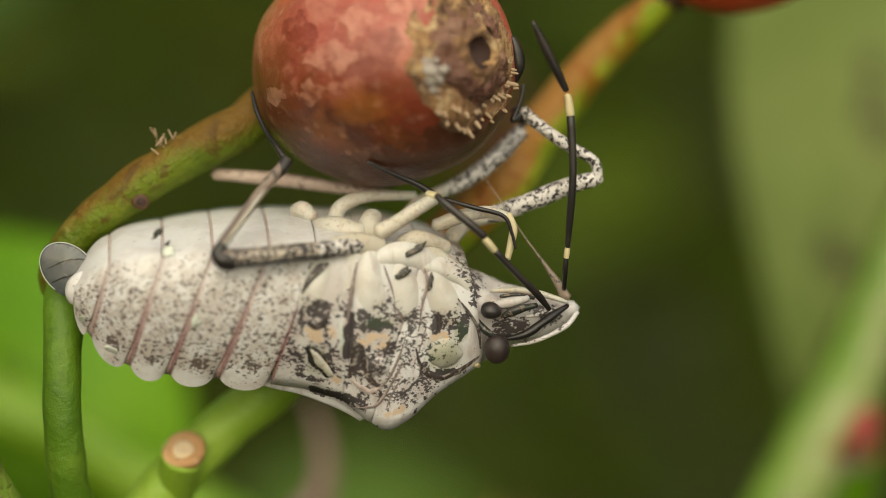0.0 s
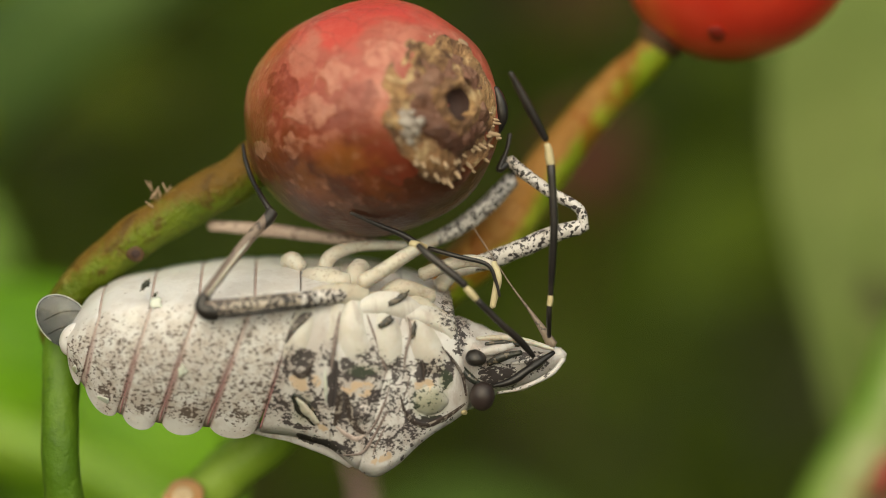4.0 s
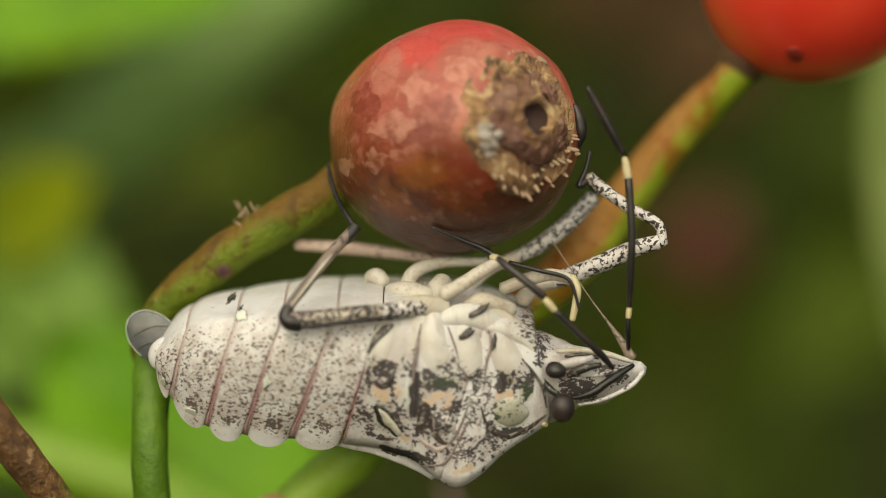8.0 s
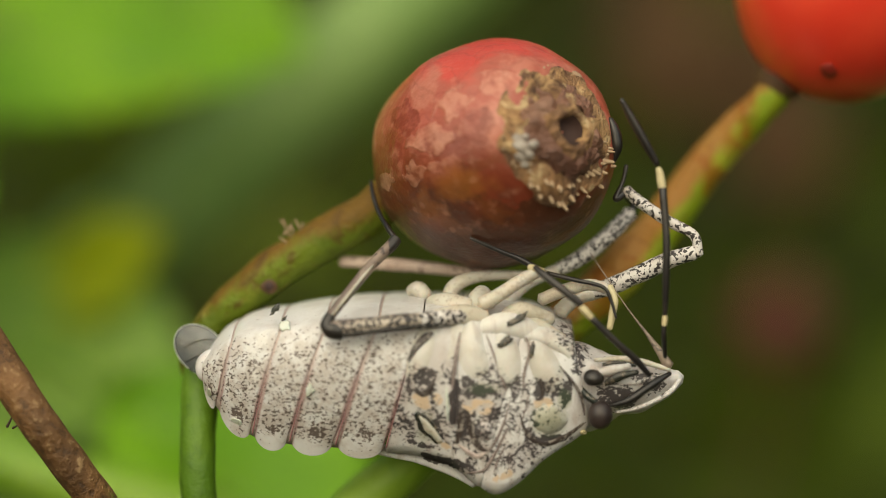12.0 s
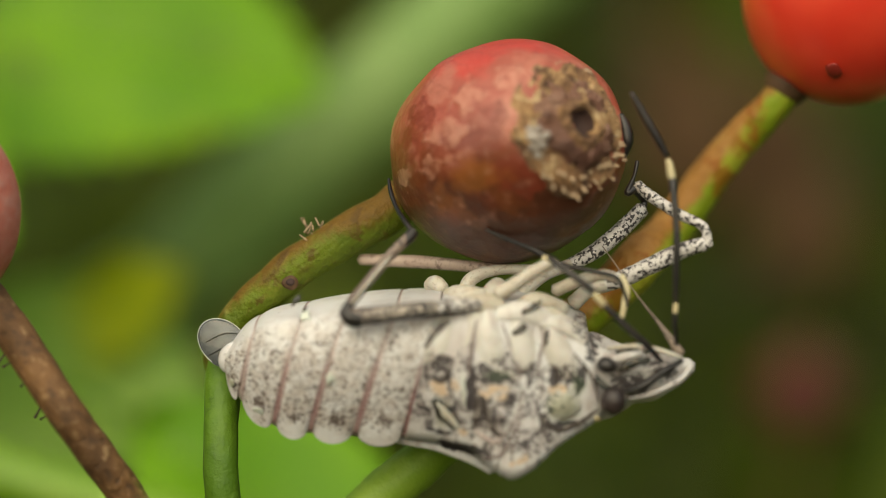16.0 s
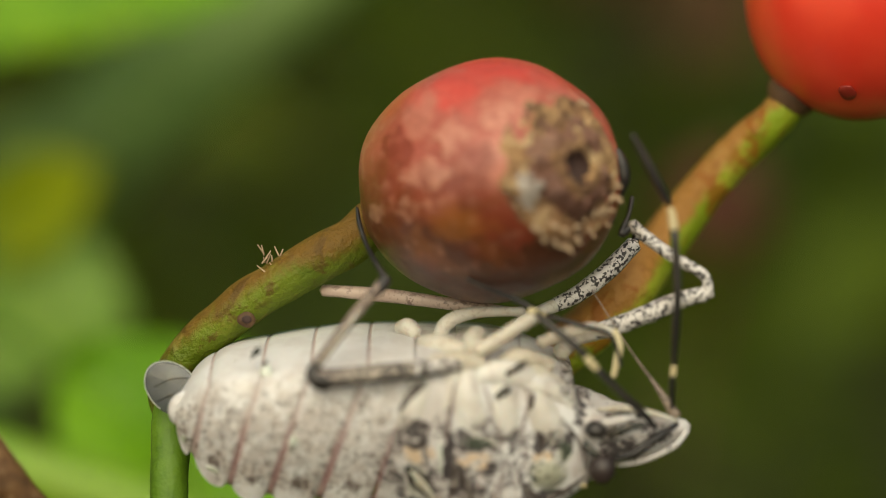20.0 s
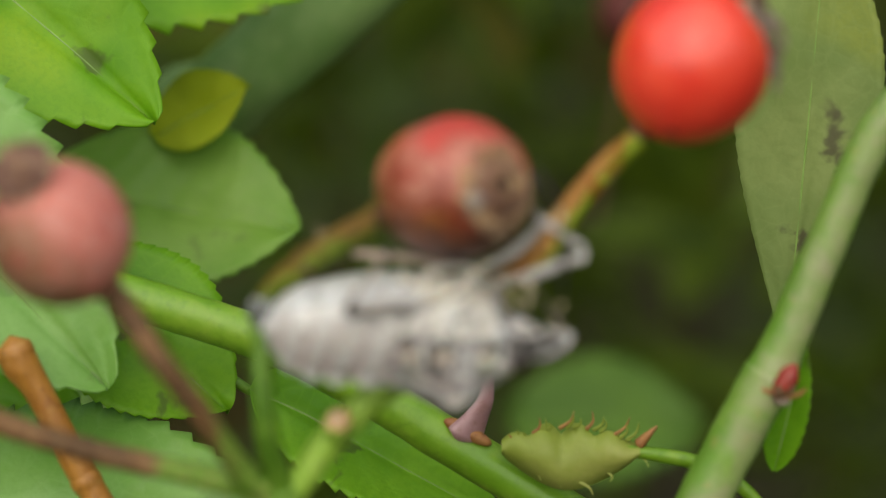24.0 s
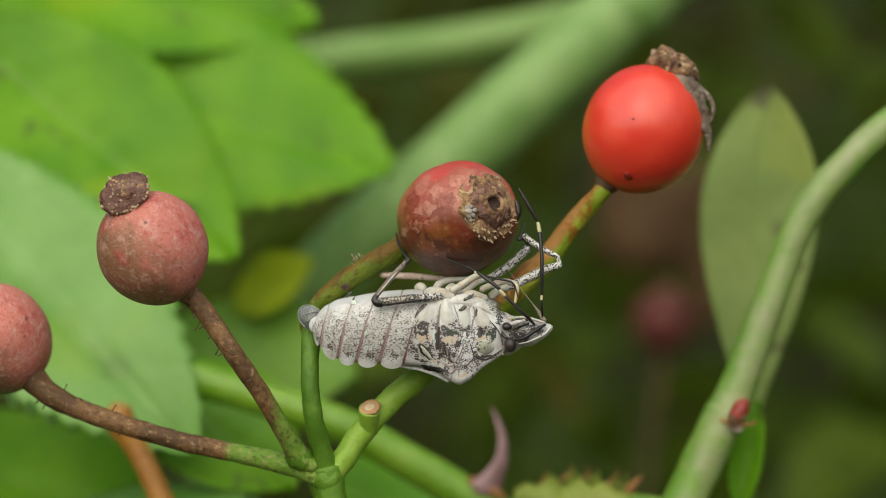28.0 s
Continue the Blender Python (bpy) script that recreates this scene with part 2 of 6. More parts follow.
def field(nt, coord, spots, origin=(0, 0, 0)):
    """Where marks lie: soft ellipsoids (x, y, z, rx, ry, rz, turn about y, weight) in millimetres, the strongest counts."""
    total = None
    for x, y, z, rx, ry, rz, turn, weight in spots:
        mp = nt.nodes.new("ShaderNodeMapping")
        mp.vector_type = "TEXTURE"
        mp.inputs["Location"].default_value = ((x - origin[0]) * 0.001, (y - origin[1]) * 0.001, (z - origin[2]) * 0.001)
        mp.inputs["Rotation"].default_value = (0, radians(turn), 0)
        mp.inputs["Scale"].default_value = (rx * 0.001, ry * 0.001, rz * 0.001)
        link(nt, coord, mp.inputs["Vector"])
        ln = nt.nodes.new("ShaderNodeVectorMath")
        ln.operation = "LENGTH"
        link(nt, mp.outputs["Vector"], ln.inputs[0])
        near = calc(nt, "MULTIPLY", step(nt, ln.outputs["Value"], 1.3, 0.5), weight)
        total = near if total is None else calc(nt, "MAXIMUM", total, near)
    return total


def flat_spots(rows):
    """Marks on the underside, given by x, z, half sizes, turn and weight."""
    return [(x, 0, z, rx, 60, rz, turn, w) for x, z, rx, rz, turn, w in rows]


def warped(nt, coord, scale, amount):
    """Coordinates shaken by noise, for uneven outlines."""
    n = nt.nodes.new("ShaderNodeTexNoise")
    n.inputs["Scale"].default_value, n.inputs["Detail"].default_value = scale, 3.0
    link(nt, coord, n.inputs["Vector"])
    m = nt.nodes.new("ShaderNodeVectorMath")
    m.operation = "MULTIPLY_ADD"
    link(nt, n.outputs["Color"], m.inputs[0])
    m.inputs[1].default_value = (amount * 0.002,) * 3
    a = nt.nodes.new("ShaderNodeVectorMath")
    a.operation = "SUBTRACT"
    link(nt, coord, a.inputs[0])
    a.inputs[1].default_value = (amount * 0.001,) * 3
    link(nt, a.outputs["Vector"], m.inputs[2])
    return m.outputs["Vector"]


def hip_old(nt, coord):
    """Ageing hip: salmon above with red flushes, brown and amber on its underside, peeling pale scales between. Part of
    the underside's shade is in its brown.
    """
    sep = nt.nodes.new("ShaderNodeSeparateXYZ")
    link(nt, coord, sep.inputs[0])
    w = warped(nt, coord, 1100, 0.8)
    wob = tex_noise(nt, 480, 6, 0.62, coord, 0.12)
    fine = tex_noise(nt, 2400, 4, 0.65, coord)
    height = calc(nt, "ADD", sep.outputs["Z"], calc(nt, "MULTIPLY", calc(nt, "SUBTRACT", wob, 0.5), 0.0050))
    # brown underside skin, darkened further by height in place of its shade
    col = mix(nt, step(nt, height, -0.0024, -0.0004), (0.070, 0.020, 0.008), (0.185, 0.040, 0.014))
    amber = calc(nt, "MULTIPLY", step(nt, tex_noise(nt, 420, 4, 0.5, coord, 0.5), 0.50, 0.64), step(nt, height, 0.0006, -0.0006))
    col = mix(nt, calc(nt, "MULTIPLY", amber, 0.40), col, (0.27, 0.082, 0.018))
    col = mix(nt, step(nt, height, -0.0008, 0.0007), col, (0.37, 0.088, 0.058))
    scale = tex_noise(nt, 850, 5, 0.58, coord, 0.15)
    col = mix(nt, calc(nt, "MULTIPLY", calc(nt, "MULTIPLY", step(nt, scale, 0.50, 0.59), step(nt, height, -0.0016, 0.0004)), 0.45), col, (0.52, 0.21, 0.145))
    red = field(nt, w, [(0.1, -1.4, 3.25, 1.4, 2.2, 0.75, 0, 1.0), (-0.95, -2.1, 2.6, 0.75, 1.2, 0.85, 0, 0.9), (1.6, -1.0, 2.9, 1.2, 1.5, 0.8, 0, 0.8), (-2.4, -0.6, 2.4, 0.9, 1.4, 0.6, 0, 0.6)])
    col = mix(nt, calc(nt, "MULTIPLY", red, 0.8), col, (0.56, 0.052, 0.036))
    deep = step(nt, field(nt, w, [(-2.65, -2.1, 0.95, 0.85, 1.3, 0.42, 12, 0.9), (-0.9, -3.3, 0.0, 1.25, 1.2, 0.50, 0, 1.0), (-2.9, -1.6, -0.2, 0.8, 1.4, 0.5, 0, 0.9), (-0.3, -3.3, 0.7, 0.6, 1.0, 0.35, 30, 0.8), (0.6, -3.3, -1.2, 1.2, 1.2, 0.6, 0, 0.9)]), 0.30, 0.50)
    col = mix(nt, calc(nt, "MULTIPLY", deep, calc(nt, "ADD", calc(nt, "MULTIPLY", step(nt, fine, 0.62, 0.42), 0.45), 0.40)), col, (0.200, 0.036, 0.018))
    pale = step(nt, field(nt, w, [(-1.75, -3.0, 0.22, 0.72, 1.0, 0.45, 15, 1.0), (-1.65, -3.0, -0.60, 0.34, 0.6, 0.24, 0, 1.0), (-2.2, -2.6, -0.88, 0.34, 0.6, 0.26, 0, 1.0), (-1.0, -3.0, 1.25, 0.8, 1.0, 0.42, -20, 0.8), (0.3, -3.1, 1.7, 0.7, 1.0, 0.5, 20, 0.7), (-3.0, -1.2, -1.0, 0.3, 0.6, 0.25, 0, 0.9)]), 0.30, 0.54)
    col = mix(nt, calc(nt, "MULTIPLY", pale, calc(nt, "ADD", calc(nt, "MULTIPLY", step(nt, fine, 0.38, 0.56), 0.35), 0.12)), col, (0.56, 0.27, 0.185))
    glint = field(nt, w, [(-0.75, -3.2, -1.15, 0.75, 0.9, 0.52, 0, 1.0), (-2.0, -2.6, -1.7, 0.6, 0.9, 0.4, 0, 0.7)])
    col = mix(nt, calc(nt, "MULTIPLY", glint, 0.50), col, (0.36, 0.125, 0.026))
    crack = calc(nt, "SUBTRACT", 1.0, step(nt, tex_cells(nt, 780, warped(nt, coord, 1600, 0.35), "DISTANCE_TO_EDGE"), 0.0, 0.05))
    col = mix(nt, calc(nt, "MULTIPLY", calc(nt, "MULTIPLY", crack, step(nt, height, -0.0014, 0.0)), 0.30), col, (0.22, 0.040, 0.022))
    freckle = calc(nt, "SUBTRACT", 1.0, step(nt, tex_cells(nt, 1500, coord), 0.10, 0.22))
    col = mix(nt, calc(nt, "MULTIPLY", freckle, 0.18), col, (0.60, 0.30, 0.21))
    col = mix(nt, calc(nt, "MULTIPLY", step(nt, fine, 0.54, 0.70), 0.15), col, (0.58, 0.28, 0.20))
    col = mix(nt, calc(nt, "MULTIPLY", step(nt, fine, 0.46, 0.30), 0.25), col, (0.15, 0.032, 0.014))
    return col, calc(nt, "ADD", calc(nt, "MULTIPLY", fine, 0.25), calc(nt, "ADD", calc(nt, "MULTIPLY", scale, 0.5), calc(nt, "MULTIPLY", pale, 0.12)))


def hip_red(nt, coord):
    sep = nt.nodes.new("ShaderNodeSeparateXYZ")
    link(nt, coord, sep.inputs[0])
    n = tex_noise(nt, 300, 3, 0.5, coord)
    col = mix(nt, step(nt, n, 0.3, 0.7), (0.69, 0.040, 0.022), (0.79, 0.074, 0.036))
    dots = tex_cells(nt, 520, coord)
    pick = step(nt, tex_noise(nt, 240, 1, 0.5, coord), 0.60, 0.66)
    dot = calc(nt, "MULTIPLY", calc(nt, "SUBTRACT", 1.0, step(nt, dots, 0.10, 0.22)), pick)
    col = mix(nt, calc(nt, "MULTIPLY", dot, 0.7), col, (0.12, 0.01, 0.01))
    fine = tex_noise(nt, 1800, 3, 0.5, coord)
    return col, fine


def hip_dusty(nt, coord):
    sep = nt.nodes.new("ShaderNodeSeparateXYZ")
    link(nt, coord, sep.inputs[0])
    wob = tex_noise(nt, 430, 6, 0.68, coord, 0.5)
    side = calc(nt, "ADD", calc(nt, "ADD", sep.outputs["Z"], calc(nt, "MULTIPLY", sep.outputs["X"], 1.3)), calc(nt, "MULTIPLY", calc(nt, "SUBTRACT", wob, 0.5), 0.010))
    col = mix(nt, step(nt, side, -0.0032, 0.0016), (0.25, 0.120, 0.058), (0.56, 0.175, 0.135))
    col = mix(nt, calc(nt, "MULTIPLY", step(nt, tex_noise(nt, 620, 5, 0.65, coord, 0.8), 0.54, 0.62), 0.6), col, (0.42, 0.062, 0.050))
    pale = step(nt, tex_noise(nt, 900, 5, 0.7, coord, 1.0), 0.54, 0.62)
    col = mix(nt, calc(nt, "MULTIPLY", pale, 0.5), col, (0.58, 0.33, 0.28))
    fine = tex_noise(nt, 3000, 4, 0.75, coord)
    col = mix(nt, calc(nt, "MULTIPLY", step(nt, fine, 0.54, 0.66), 0.5), col, (0.60, 0.40, 0.34))
    col = mix(nt, calc(nt, "MULTIPLY", step(nt, fine, 0.46, 0.36), 0.42), col, (0.17, 0.045, 0.034))
    spots = tex_cells(nt, 800, coord)
    col = mix(nt, calc(nt, "MULTIPLY", calc(nt, "SUBTRACT", 1.0, step(nt, spots, 0.05, 0.12)), 0.8), col, (0.10, 0.035, 0.03))
    return col, calc(nt, "ADD", calc(nt, "MULTIPLY", fine, 0.6), wob)


def crown_build(nt, coord):
    n = tex_noise(nt, 1000, 5, 0.7, coord, 0.5)
    col = mix(nt, step(nt, n, 0.36, 0.62), (0.075, 0.034, 0.020), (0.33, 0.180, 0.085))
    tan = step(nt, tex_noise(nt, 480, 6, 0.7, coord, 0.5), 0.52, 0.60)
    col = mix(nt, calc(nt, "MULTIPLY", tan, 0.75), col, (0.52, 0.320, 0.150))
    g = step(nt, tex_noise(nt, 430, 4, 0.6, coord, 0.8), 0.56, 0.66)
    col = mix(nt, calc(nt, "MULTIPLY", g, 0.6), col, (0.16, 0.085, 0.065))
    light = step(nt, tex_noise(nt, 1500, 4, 0.65, coord, 0.4), 0.55, 0.66)
    col = mix(nt, calc(nt, "MULTIPLY", light, 0.75), col, (0.62, 0.46, 0.26))
    return col, n


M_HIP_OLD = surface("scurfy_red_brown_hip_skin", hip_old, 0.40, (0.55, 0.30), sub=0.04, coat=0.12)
M_HIP_RED = surface("glossy_orange_red_hip_skin", hip_red, 0.34, (0.08, 0.1), sub=0.12, coat=0.3)
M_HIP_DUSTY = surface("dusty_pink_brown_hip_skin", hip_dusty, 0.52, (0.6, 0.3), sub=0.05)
# hip red dimmed in the colour to stand for the thicket's shade
M_HIP_DIM = surface("shade_dimmed_hip_skin", stem_build((0.110, 0.015, 0.010), (0.08, 0.014, 0.009), (0.05, 0.012, 0.008), 0.3), 0.7, (0.2, 0.2))
M_CROWN = surface("dry_brown_crown", crown_build, 0.8, (1.0, 0.5))
M_CROWN_DARK = surface("dark_violet_brown_crust", stem_build((0.130, 0.055, 0.036), (0.230, 0.110, 0.072), (0.050, 0.022, 0.016), 0.35, pale=(0.48, 0.34, 0.25)), 0.48, (1.0, 0.5))
M_WART = surface("tan_warts", stem_build((0.46, 0.34, 0.22), (0.32, 0.21, 0.13), (0.16, 0.10, 0.07), 0.6, pale=(0.62, 0.53, 0.42)), 0.75, (0.5, 0.2))
M_HOLE = surface("dark_hollow", stem_build((0.030, 0.015, 0.012), (0.06, 0.03, 0.025), (0.01, 0.006, 0.005), 0.3), 0.8)
M_BLEMISH = surface("dark_red_blemish", stem_build((0.26, 0.020, 0.012), (0.18, 0.015, 0.010), (0.10, 0.012, 0.008), 0.3), 0.5)
M_SCURF = surface("whitish_scurf", stem_build((0.46, 0.42, 0.37), (0.30, 0.25, 0.22), (0.10, 0.07, 0.06), 0.7, pale=(0.66, 0.62, 0.55)), 0.8, (0.9, 0.4))
M_SEPAL = surface("dry_grey_sepal", stem_build((0.36, 0.30, 0.23), (0.14, 0.09, 0.06), (0.05, 0.03, 0.02), 0.7, pale=(0.58, 0.52, 0.44)), 0.8, (0.9, 0.4))


# ---- insect
BUG = Vector((-3.8, 3.0, -6.8))     # middle of the insect, millimetres


def speckle(nt, coord, amount, fine=8200, coarse=2300, slant=25, clump=0.55):
    """Dark pits: single dots where amount is low, marbling and solid black where it is high."""
    mp = nt.nodes.new("ShaderNodeMapping")
    mp.inputs["Scale"].default_value = (1.0, 1.0, 1.45)
    mp.inputs["Rotation"].default_value = (0, radians(slant), 0)
    link(nt, coord, mp.inputs["Vector"])
    dots = tex_noise(nt, fine, 2.5, 0.6, mp.outputs["Vector"], 0.3)
    clumps = tex_noise(nt, coarse, 4, 0.6, coord, 0.4)
    v = calc(nt, "ADD", dots, calc(nt, "MULTIPLY", calc(nt, "SUBTRACT", clumps, 0.5), clump))
    return step(nt, calc(nt, "ADD", v, calc(nt, "MULTIPLY", amount, 0.42)), 0.745, 0.785), dots


BLACK_MARKS = flat_spots((
    (-4.15, -6.96, 0.44, 0.34, 25, 0.85), (-4.50, -7.05, 0.25, 0.60, 0, 0.55), (-3.33, -7.75, 0.17, 0.85, 4, 0.88), (-3.10, -8.35, 0.24, 0.55, 10, 0.85),
    (-4.65, -8.45, 0.20, 0.60, -18, 0.60), (-4.25, -8.95, 0.35, 0.14, 10, 0.65), (-3.75, -8.50, 0.13, 0.45, -30, 0.75), (-2.50, -7.38, 0.56, 0.17, 8, 1.05),
    (-2.95, -7.25, 0.22, 0.40, 0, 0.85), (-2.25, -8.05, 0.40, 0.24, 0, 0.70), (-2.70, -8.45, 0.38, 0.40, 0, 0.72), (-0.85, -7.40, 0.22, 0.38, 0, 0.95),
    (-0.05, -7.45, 0.20, 0.48, 12, 0.95), (-0.55, -8.80, 0.66, 0.15, -4, 1.1), (-1.15, -8.65, 0.16, 0.50, 10, 0.72),
    (-4.80, -6.15, 0.72, 0.07, -47, 1.0), (-4.55, -5.80, 0.20, 0.12, -35, 1.1),
    (-1.85, -9.30, 1.10, 0.60, 0, 0.46), (-1.95, -9.45, 0.40, 0.22, -20, 0.62), (-0.95, -9.05, 0.60, 0.30, -35, 0.46), (-3.55, -9.45, 0.95, 0.15, 12, 0.9),
    (-2.85, -9.55, 0.30, 0.40, 30, 0.60), (-2.75, -7.75, 2.6, 1.60, 0, 0.40), (-5.6, -7.2, 0.6, 1.6, 0, 0.40), (0.15, -5.70, 0.60, 0.70, 0, 0.52), (0.35, -6.40, 0.30, 0.60, 20, 0.62),
    (-2.05, -6.95, 0.40, 0.55, -20, 0.62), (-1.55, -7.3, 0.16, 0.60, 8, 0.68), (1.40, -7.55, 0.70, 0.45, 15, 0.72), (2.40, -7.15, 0.60, 0.30, 20, 0.62), (-5.0, -8.0, 0.5, 1.0, 0, 0.45), (-0.55, -7.2, 0.6, 0.5, 0, 0.55)))
CLEAN_MARKS = flat_spots((
    (-3.95, -6.10, 0.50, 0.60, 0, 1.0), (-2.90, -6.15, 0.42, 0.70, -6, 1.0), (-1.75, -6.45, 0.42, 0.60, -10, 1.0), (-0.68, -6.55, 0.42, 0.55, -25, 1.0),
    (-1.75, -5.45, 0.80, 0.40, 20, 0.9), (-3.52, -7.75, 0.07, 0.60, -2, 1.0), (-3.3, -5.2, 1.6, 0.55, 0, 1.0)))
OCHRE_MARKS = flat_spots((
    (-2.60, -7.82, 0.52, 0.25, 3, 1.0), (-4.10, -7.62, 0.50, 0.28, 0, 0.9), (-0.72, -7.76, 0.36, 0.17, 2, 1.0), (-3.60, -8.95, 0.25, 0.12, 0, 0.7), (-1.95, -9.85, 0.40, 0.20, -30, 0.5)))
OLIVE_MARKS = flat_spots(((-0.60, -8.25, 0.55, 0.50, 0, 1.0), (-0.15, -7.65, 0.24, 0.32, 0, 1.0), (-2.50, -7.30, 0.5, 0.2, 0, 0.6), (-4.2, -8.4, 0.3, 0.5, 0, 0.6)))


def belly_build(nt, coord):
    """Belly plate by its own map: u from seam to seam, v from the margin to the keel."""
    uv = nt.nodes.new("ShaderNodeSeparateXYZ")
    link(nt, nt.nodes.new("ShaderNodeTexCoord").outputs["UV"], uv.inputs[0])
    u, v = uv.outputs["X"], uv.outputs["Y"]
    cloud = tex_noise(nt, 900, 4, 0.6, coord)
    h = calc(nt, "ADD", v, calc(nt, "MULTIPLY", calc(nt, "SUBTRACT", cloud, 0.5), 0.30))
    zone = calc(nt, "MULTIPLY", step(nt, h, 0.0, 0.12), step(nt, h, 1.35, 0.66))
    col = mix(nt, step(nt, cloud, 0.40, 0.64), (0.655, 0.650, 0.650), (0.570, 0.550, 0.540))
    col = mix(nt, calc(nt, "MULTIPLY", zone, calc(nt, "MULTIPLY", step(nt, tex_noise(nt, 2600, 4, 0.65, coord), 0.40, 0.62), 0.55)), col, (0.400, 0.330, 0.285))
    col = mix(nt, calc(nt, "MULTIPLY", step(nt, tex_noise(nt, 1400, 3, 0.6, coord, 0.4), 0.58, 0.66), 0.5), col, (0.70, 0.685, 0.655))
    row = calc(nt, "MULTIPLY", calc(nt, "MULTIPLY", step(nt, h, 0.08, 0.13), step(nt, h, 0.22, 0.17)), calc(nt, "MULTIPLY", step(nt, u, 0.25, 0.40), step(nt, u, 0.80, 0.65)))
    edge = calc(nt, "MINIMUM", u, calc(nt, "SUBTRACT", 1.0, u))
    pink = calc(nt, "MULTIPLY", calc(nt, "MULTIPLY", step(nt, edge, 0.085, 0.03), step(nt, v, 0.95, 0.25)), 0.75)
    col = mix(nt, pink, col, (0.36, 0.195, 0.19))
    amount = calc(nt, "MAXIMUM", calc(nt, "MULTIPLY", zone, 0.42), calc(nt, "MULTIPLY", row, 0.78))
    dark, dots = speckle(nt, coord, calc(nt, "ADD", amount, 0.05), 9000, 3600, 25, 0.26)
    col = mix(nt, calc(nt, "MULTIPLY", dark, 0.90), col, (0.078, 0.052, 0.042))
    return col, calc(nt, "SUBTRACT", tex_noise(nt, 2400, 3, 0.6, coord), calc(nt, "MULTIPLY", dark, 0.7))


def marbled_build(white, tan, most=1.0):
    """White chitin of the thorax with black marbling, ochre and olive patches, each at its place."""
    def build(nt, coord):
        w = warped(nt, coord, 2600, 0.16)
        col = mix(nt, step(nt, tex_noise(nt, 1100, 4, 0.6, coord), 0.40, 0.64), white, tan)
        ms = nt.nodes.new("ShaderNodeMapping")
        ms.inputs["Scale"].default_value = (1.0, 1.0, 0.25)
        ms.inputs["Rotation"].default_value = (0, radians(-10), 0)
        link(nt, coord, ms.inputs["Vector"])
        line = step(nt, tex_noise(nt, 2600, 5, 0.65, ms.outputs["Vector"], 0.3), 0.50, 0.66)
        col = mix(nt, calc(nt, "MULTIPLY", line, 0.42), col, (0.34, 0.26, 0.24))
        ochre = calc(nt, "MULTIPLY", step(nt, field(nt, w, OCHRE_MARKS, BUG), 0.30, 0.50), step(nt, tex_noise(nt, 3200, 4, 0.6, coord, 0.4), 0.40, 0.50))
        olive = field(nt, w, OLIVE_MARKS, BUG)
        col = mix(nt, calc(nt, "MULTIPLY", olive, 0.55), col, (0.22, 0.24, 0.11))
        col = mix(nt, calc(nt, "MULTIPLY", ochre, 0.75), col, (0.58, 0.41, 0.255))
        amount = calc(nt, "SUBTRACT", field(nt, w, BLACK_MARKS, BUG), calc(nt, "MULTIPLY", field(nt, w, CLEAN_MARKS, BUG), 0.55))
        amount = calc(nt, "SUBTRACT", amount, calc(nt, "MULTIPLY", ochre, 0.40))
        amount = calc(nt, "ADD", calc(nt, "MULTIPLY", amount, most), 0.13)
        haze = calc(nt, "MULTIPLY", step(nt, amount, 0.30, 0.80), step(nt, tex_noise(nt, 1900, 5, 0.65, coord, 0.5), 0.36, 0.60))
        col = mix(nt, calc(nt, "MULTIPLY", haze, 0.50), col, (0.26, 0.205, 0.185))
        dark, dots = speckle(nt, coord, amount, 9200, 3800, -15, 0.66)
        ink = mix(nt, step(nt, olive, 0.1, 0.6), (0.030, 0.023, 0.026), (0.020, 0.034, 0.020))
        col = mix(nt, calc(nt, "MULTIPLY", dark, 0.93), col, ink)
        return col, tex_noise(nt, 3000, 4, 0.65, coord)
    return build


def shell_build(white, tan, dark, dots, stain, grain=6500, cover=0.50, patchy=True):
    """Pale chitin with dark pits (dots: 0 to 1) and brown-black blotches (stain: 0 to 1)."""
    def build(nt, coord):
        col = mix(nt, step(nt, tex_noise(nt, 520, 4, 0.6, coord), 0.42, 0.66), white, tan)
        cells = tex_noise(nt, grain, 2, 0.5, coord)
        area = tex_noise(nt, 800, 3, 0.6, coord)
        pit = step(nt, cells, cover + 0.07, cover + 0.09)
        if patchy:
            pit = calc(nt, "MULTIPLY", pit, step(nt, area, 0.38, 0.56))
        col = mix(nt, calc(nt, "MULTIPLY", pit, dots), col, dark)
        blot = tex_noise(nt, 2600, 5, 0.62, coord, 0.9)
        col = mix(nt, calc(nt, "MULTIPLY", step(nt, blot, 0.585, 0.61), stain), col, dark)
        return col, calc(nt, "SUBTRACT", tex_noise(nt, 3600, 3, 0.6, coord), calc(nt, "MULTIPLY", pit, 0.8))
    return build


M_BELLY = surface("speckled_white_belly", belly_build, 0.42, (0.5, 0.06), sub=0.05)
M_THORAX = surface("blotched_white_thorax", marbled_build((0.600, 0.585, 0.580), (0.48, 0.445, 0.43)), 0.40, (0.45, 0.07), sub=0.06)
M_PRO = surface("marbled_pronotum", marbled_build((0.655, 0.650, 0.655), (0.56, 0.535, 0.525)), 0.38, (0.45, 0.07), sub=0.05)
M_LOBE = surface("greenish_white_margin", shell_build((0.60, 0.635, 0.56), (0.57, 0.59, 0.53), (0.30, 0.27, 0.25), 0.3, 0.15, 8500, 0.5), 0.4, (0.3, 0.05), sub=0.1)
M_PLATE = surface("smooth_whitish_plate", marbled_build((0.610, 0.590, 0.555), (0.53, 0.495, 0.445), 0.95), 0.36, (0.25, 0.05), sub=0.14)
M_SEAM = surface("pink_seam_skin", shell_build((0.44, 0.215, 0.225), (0.36, 0.165, 0.175), (0.20, 0.09, 0.10), 0.4, 0.3), 0.5)
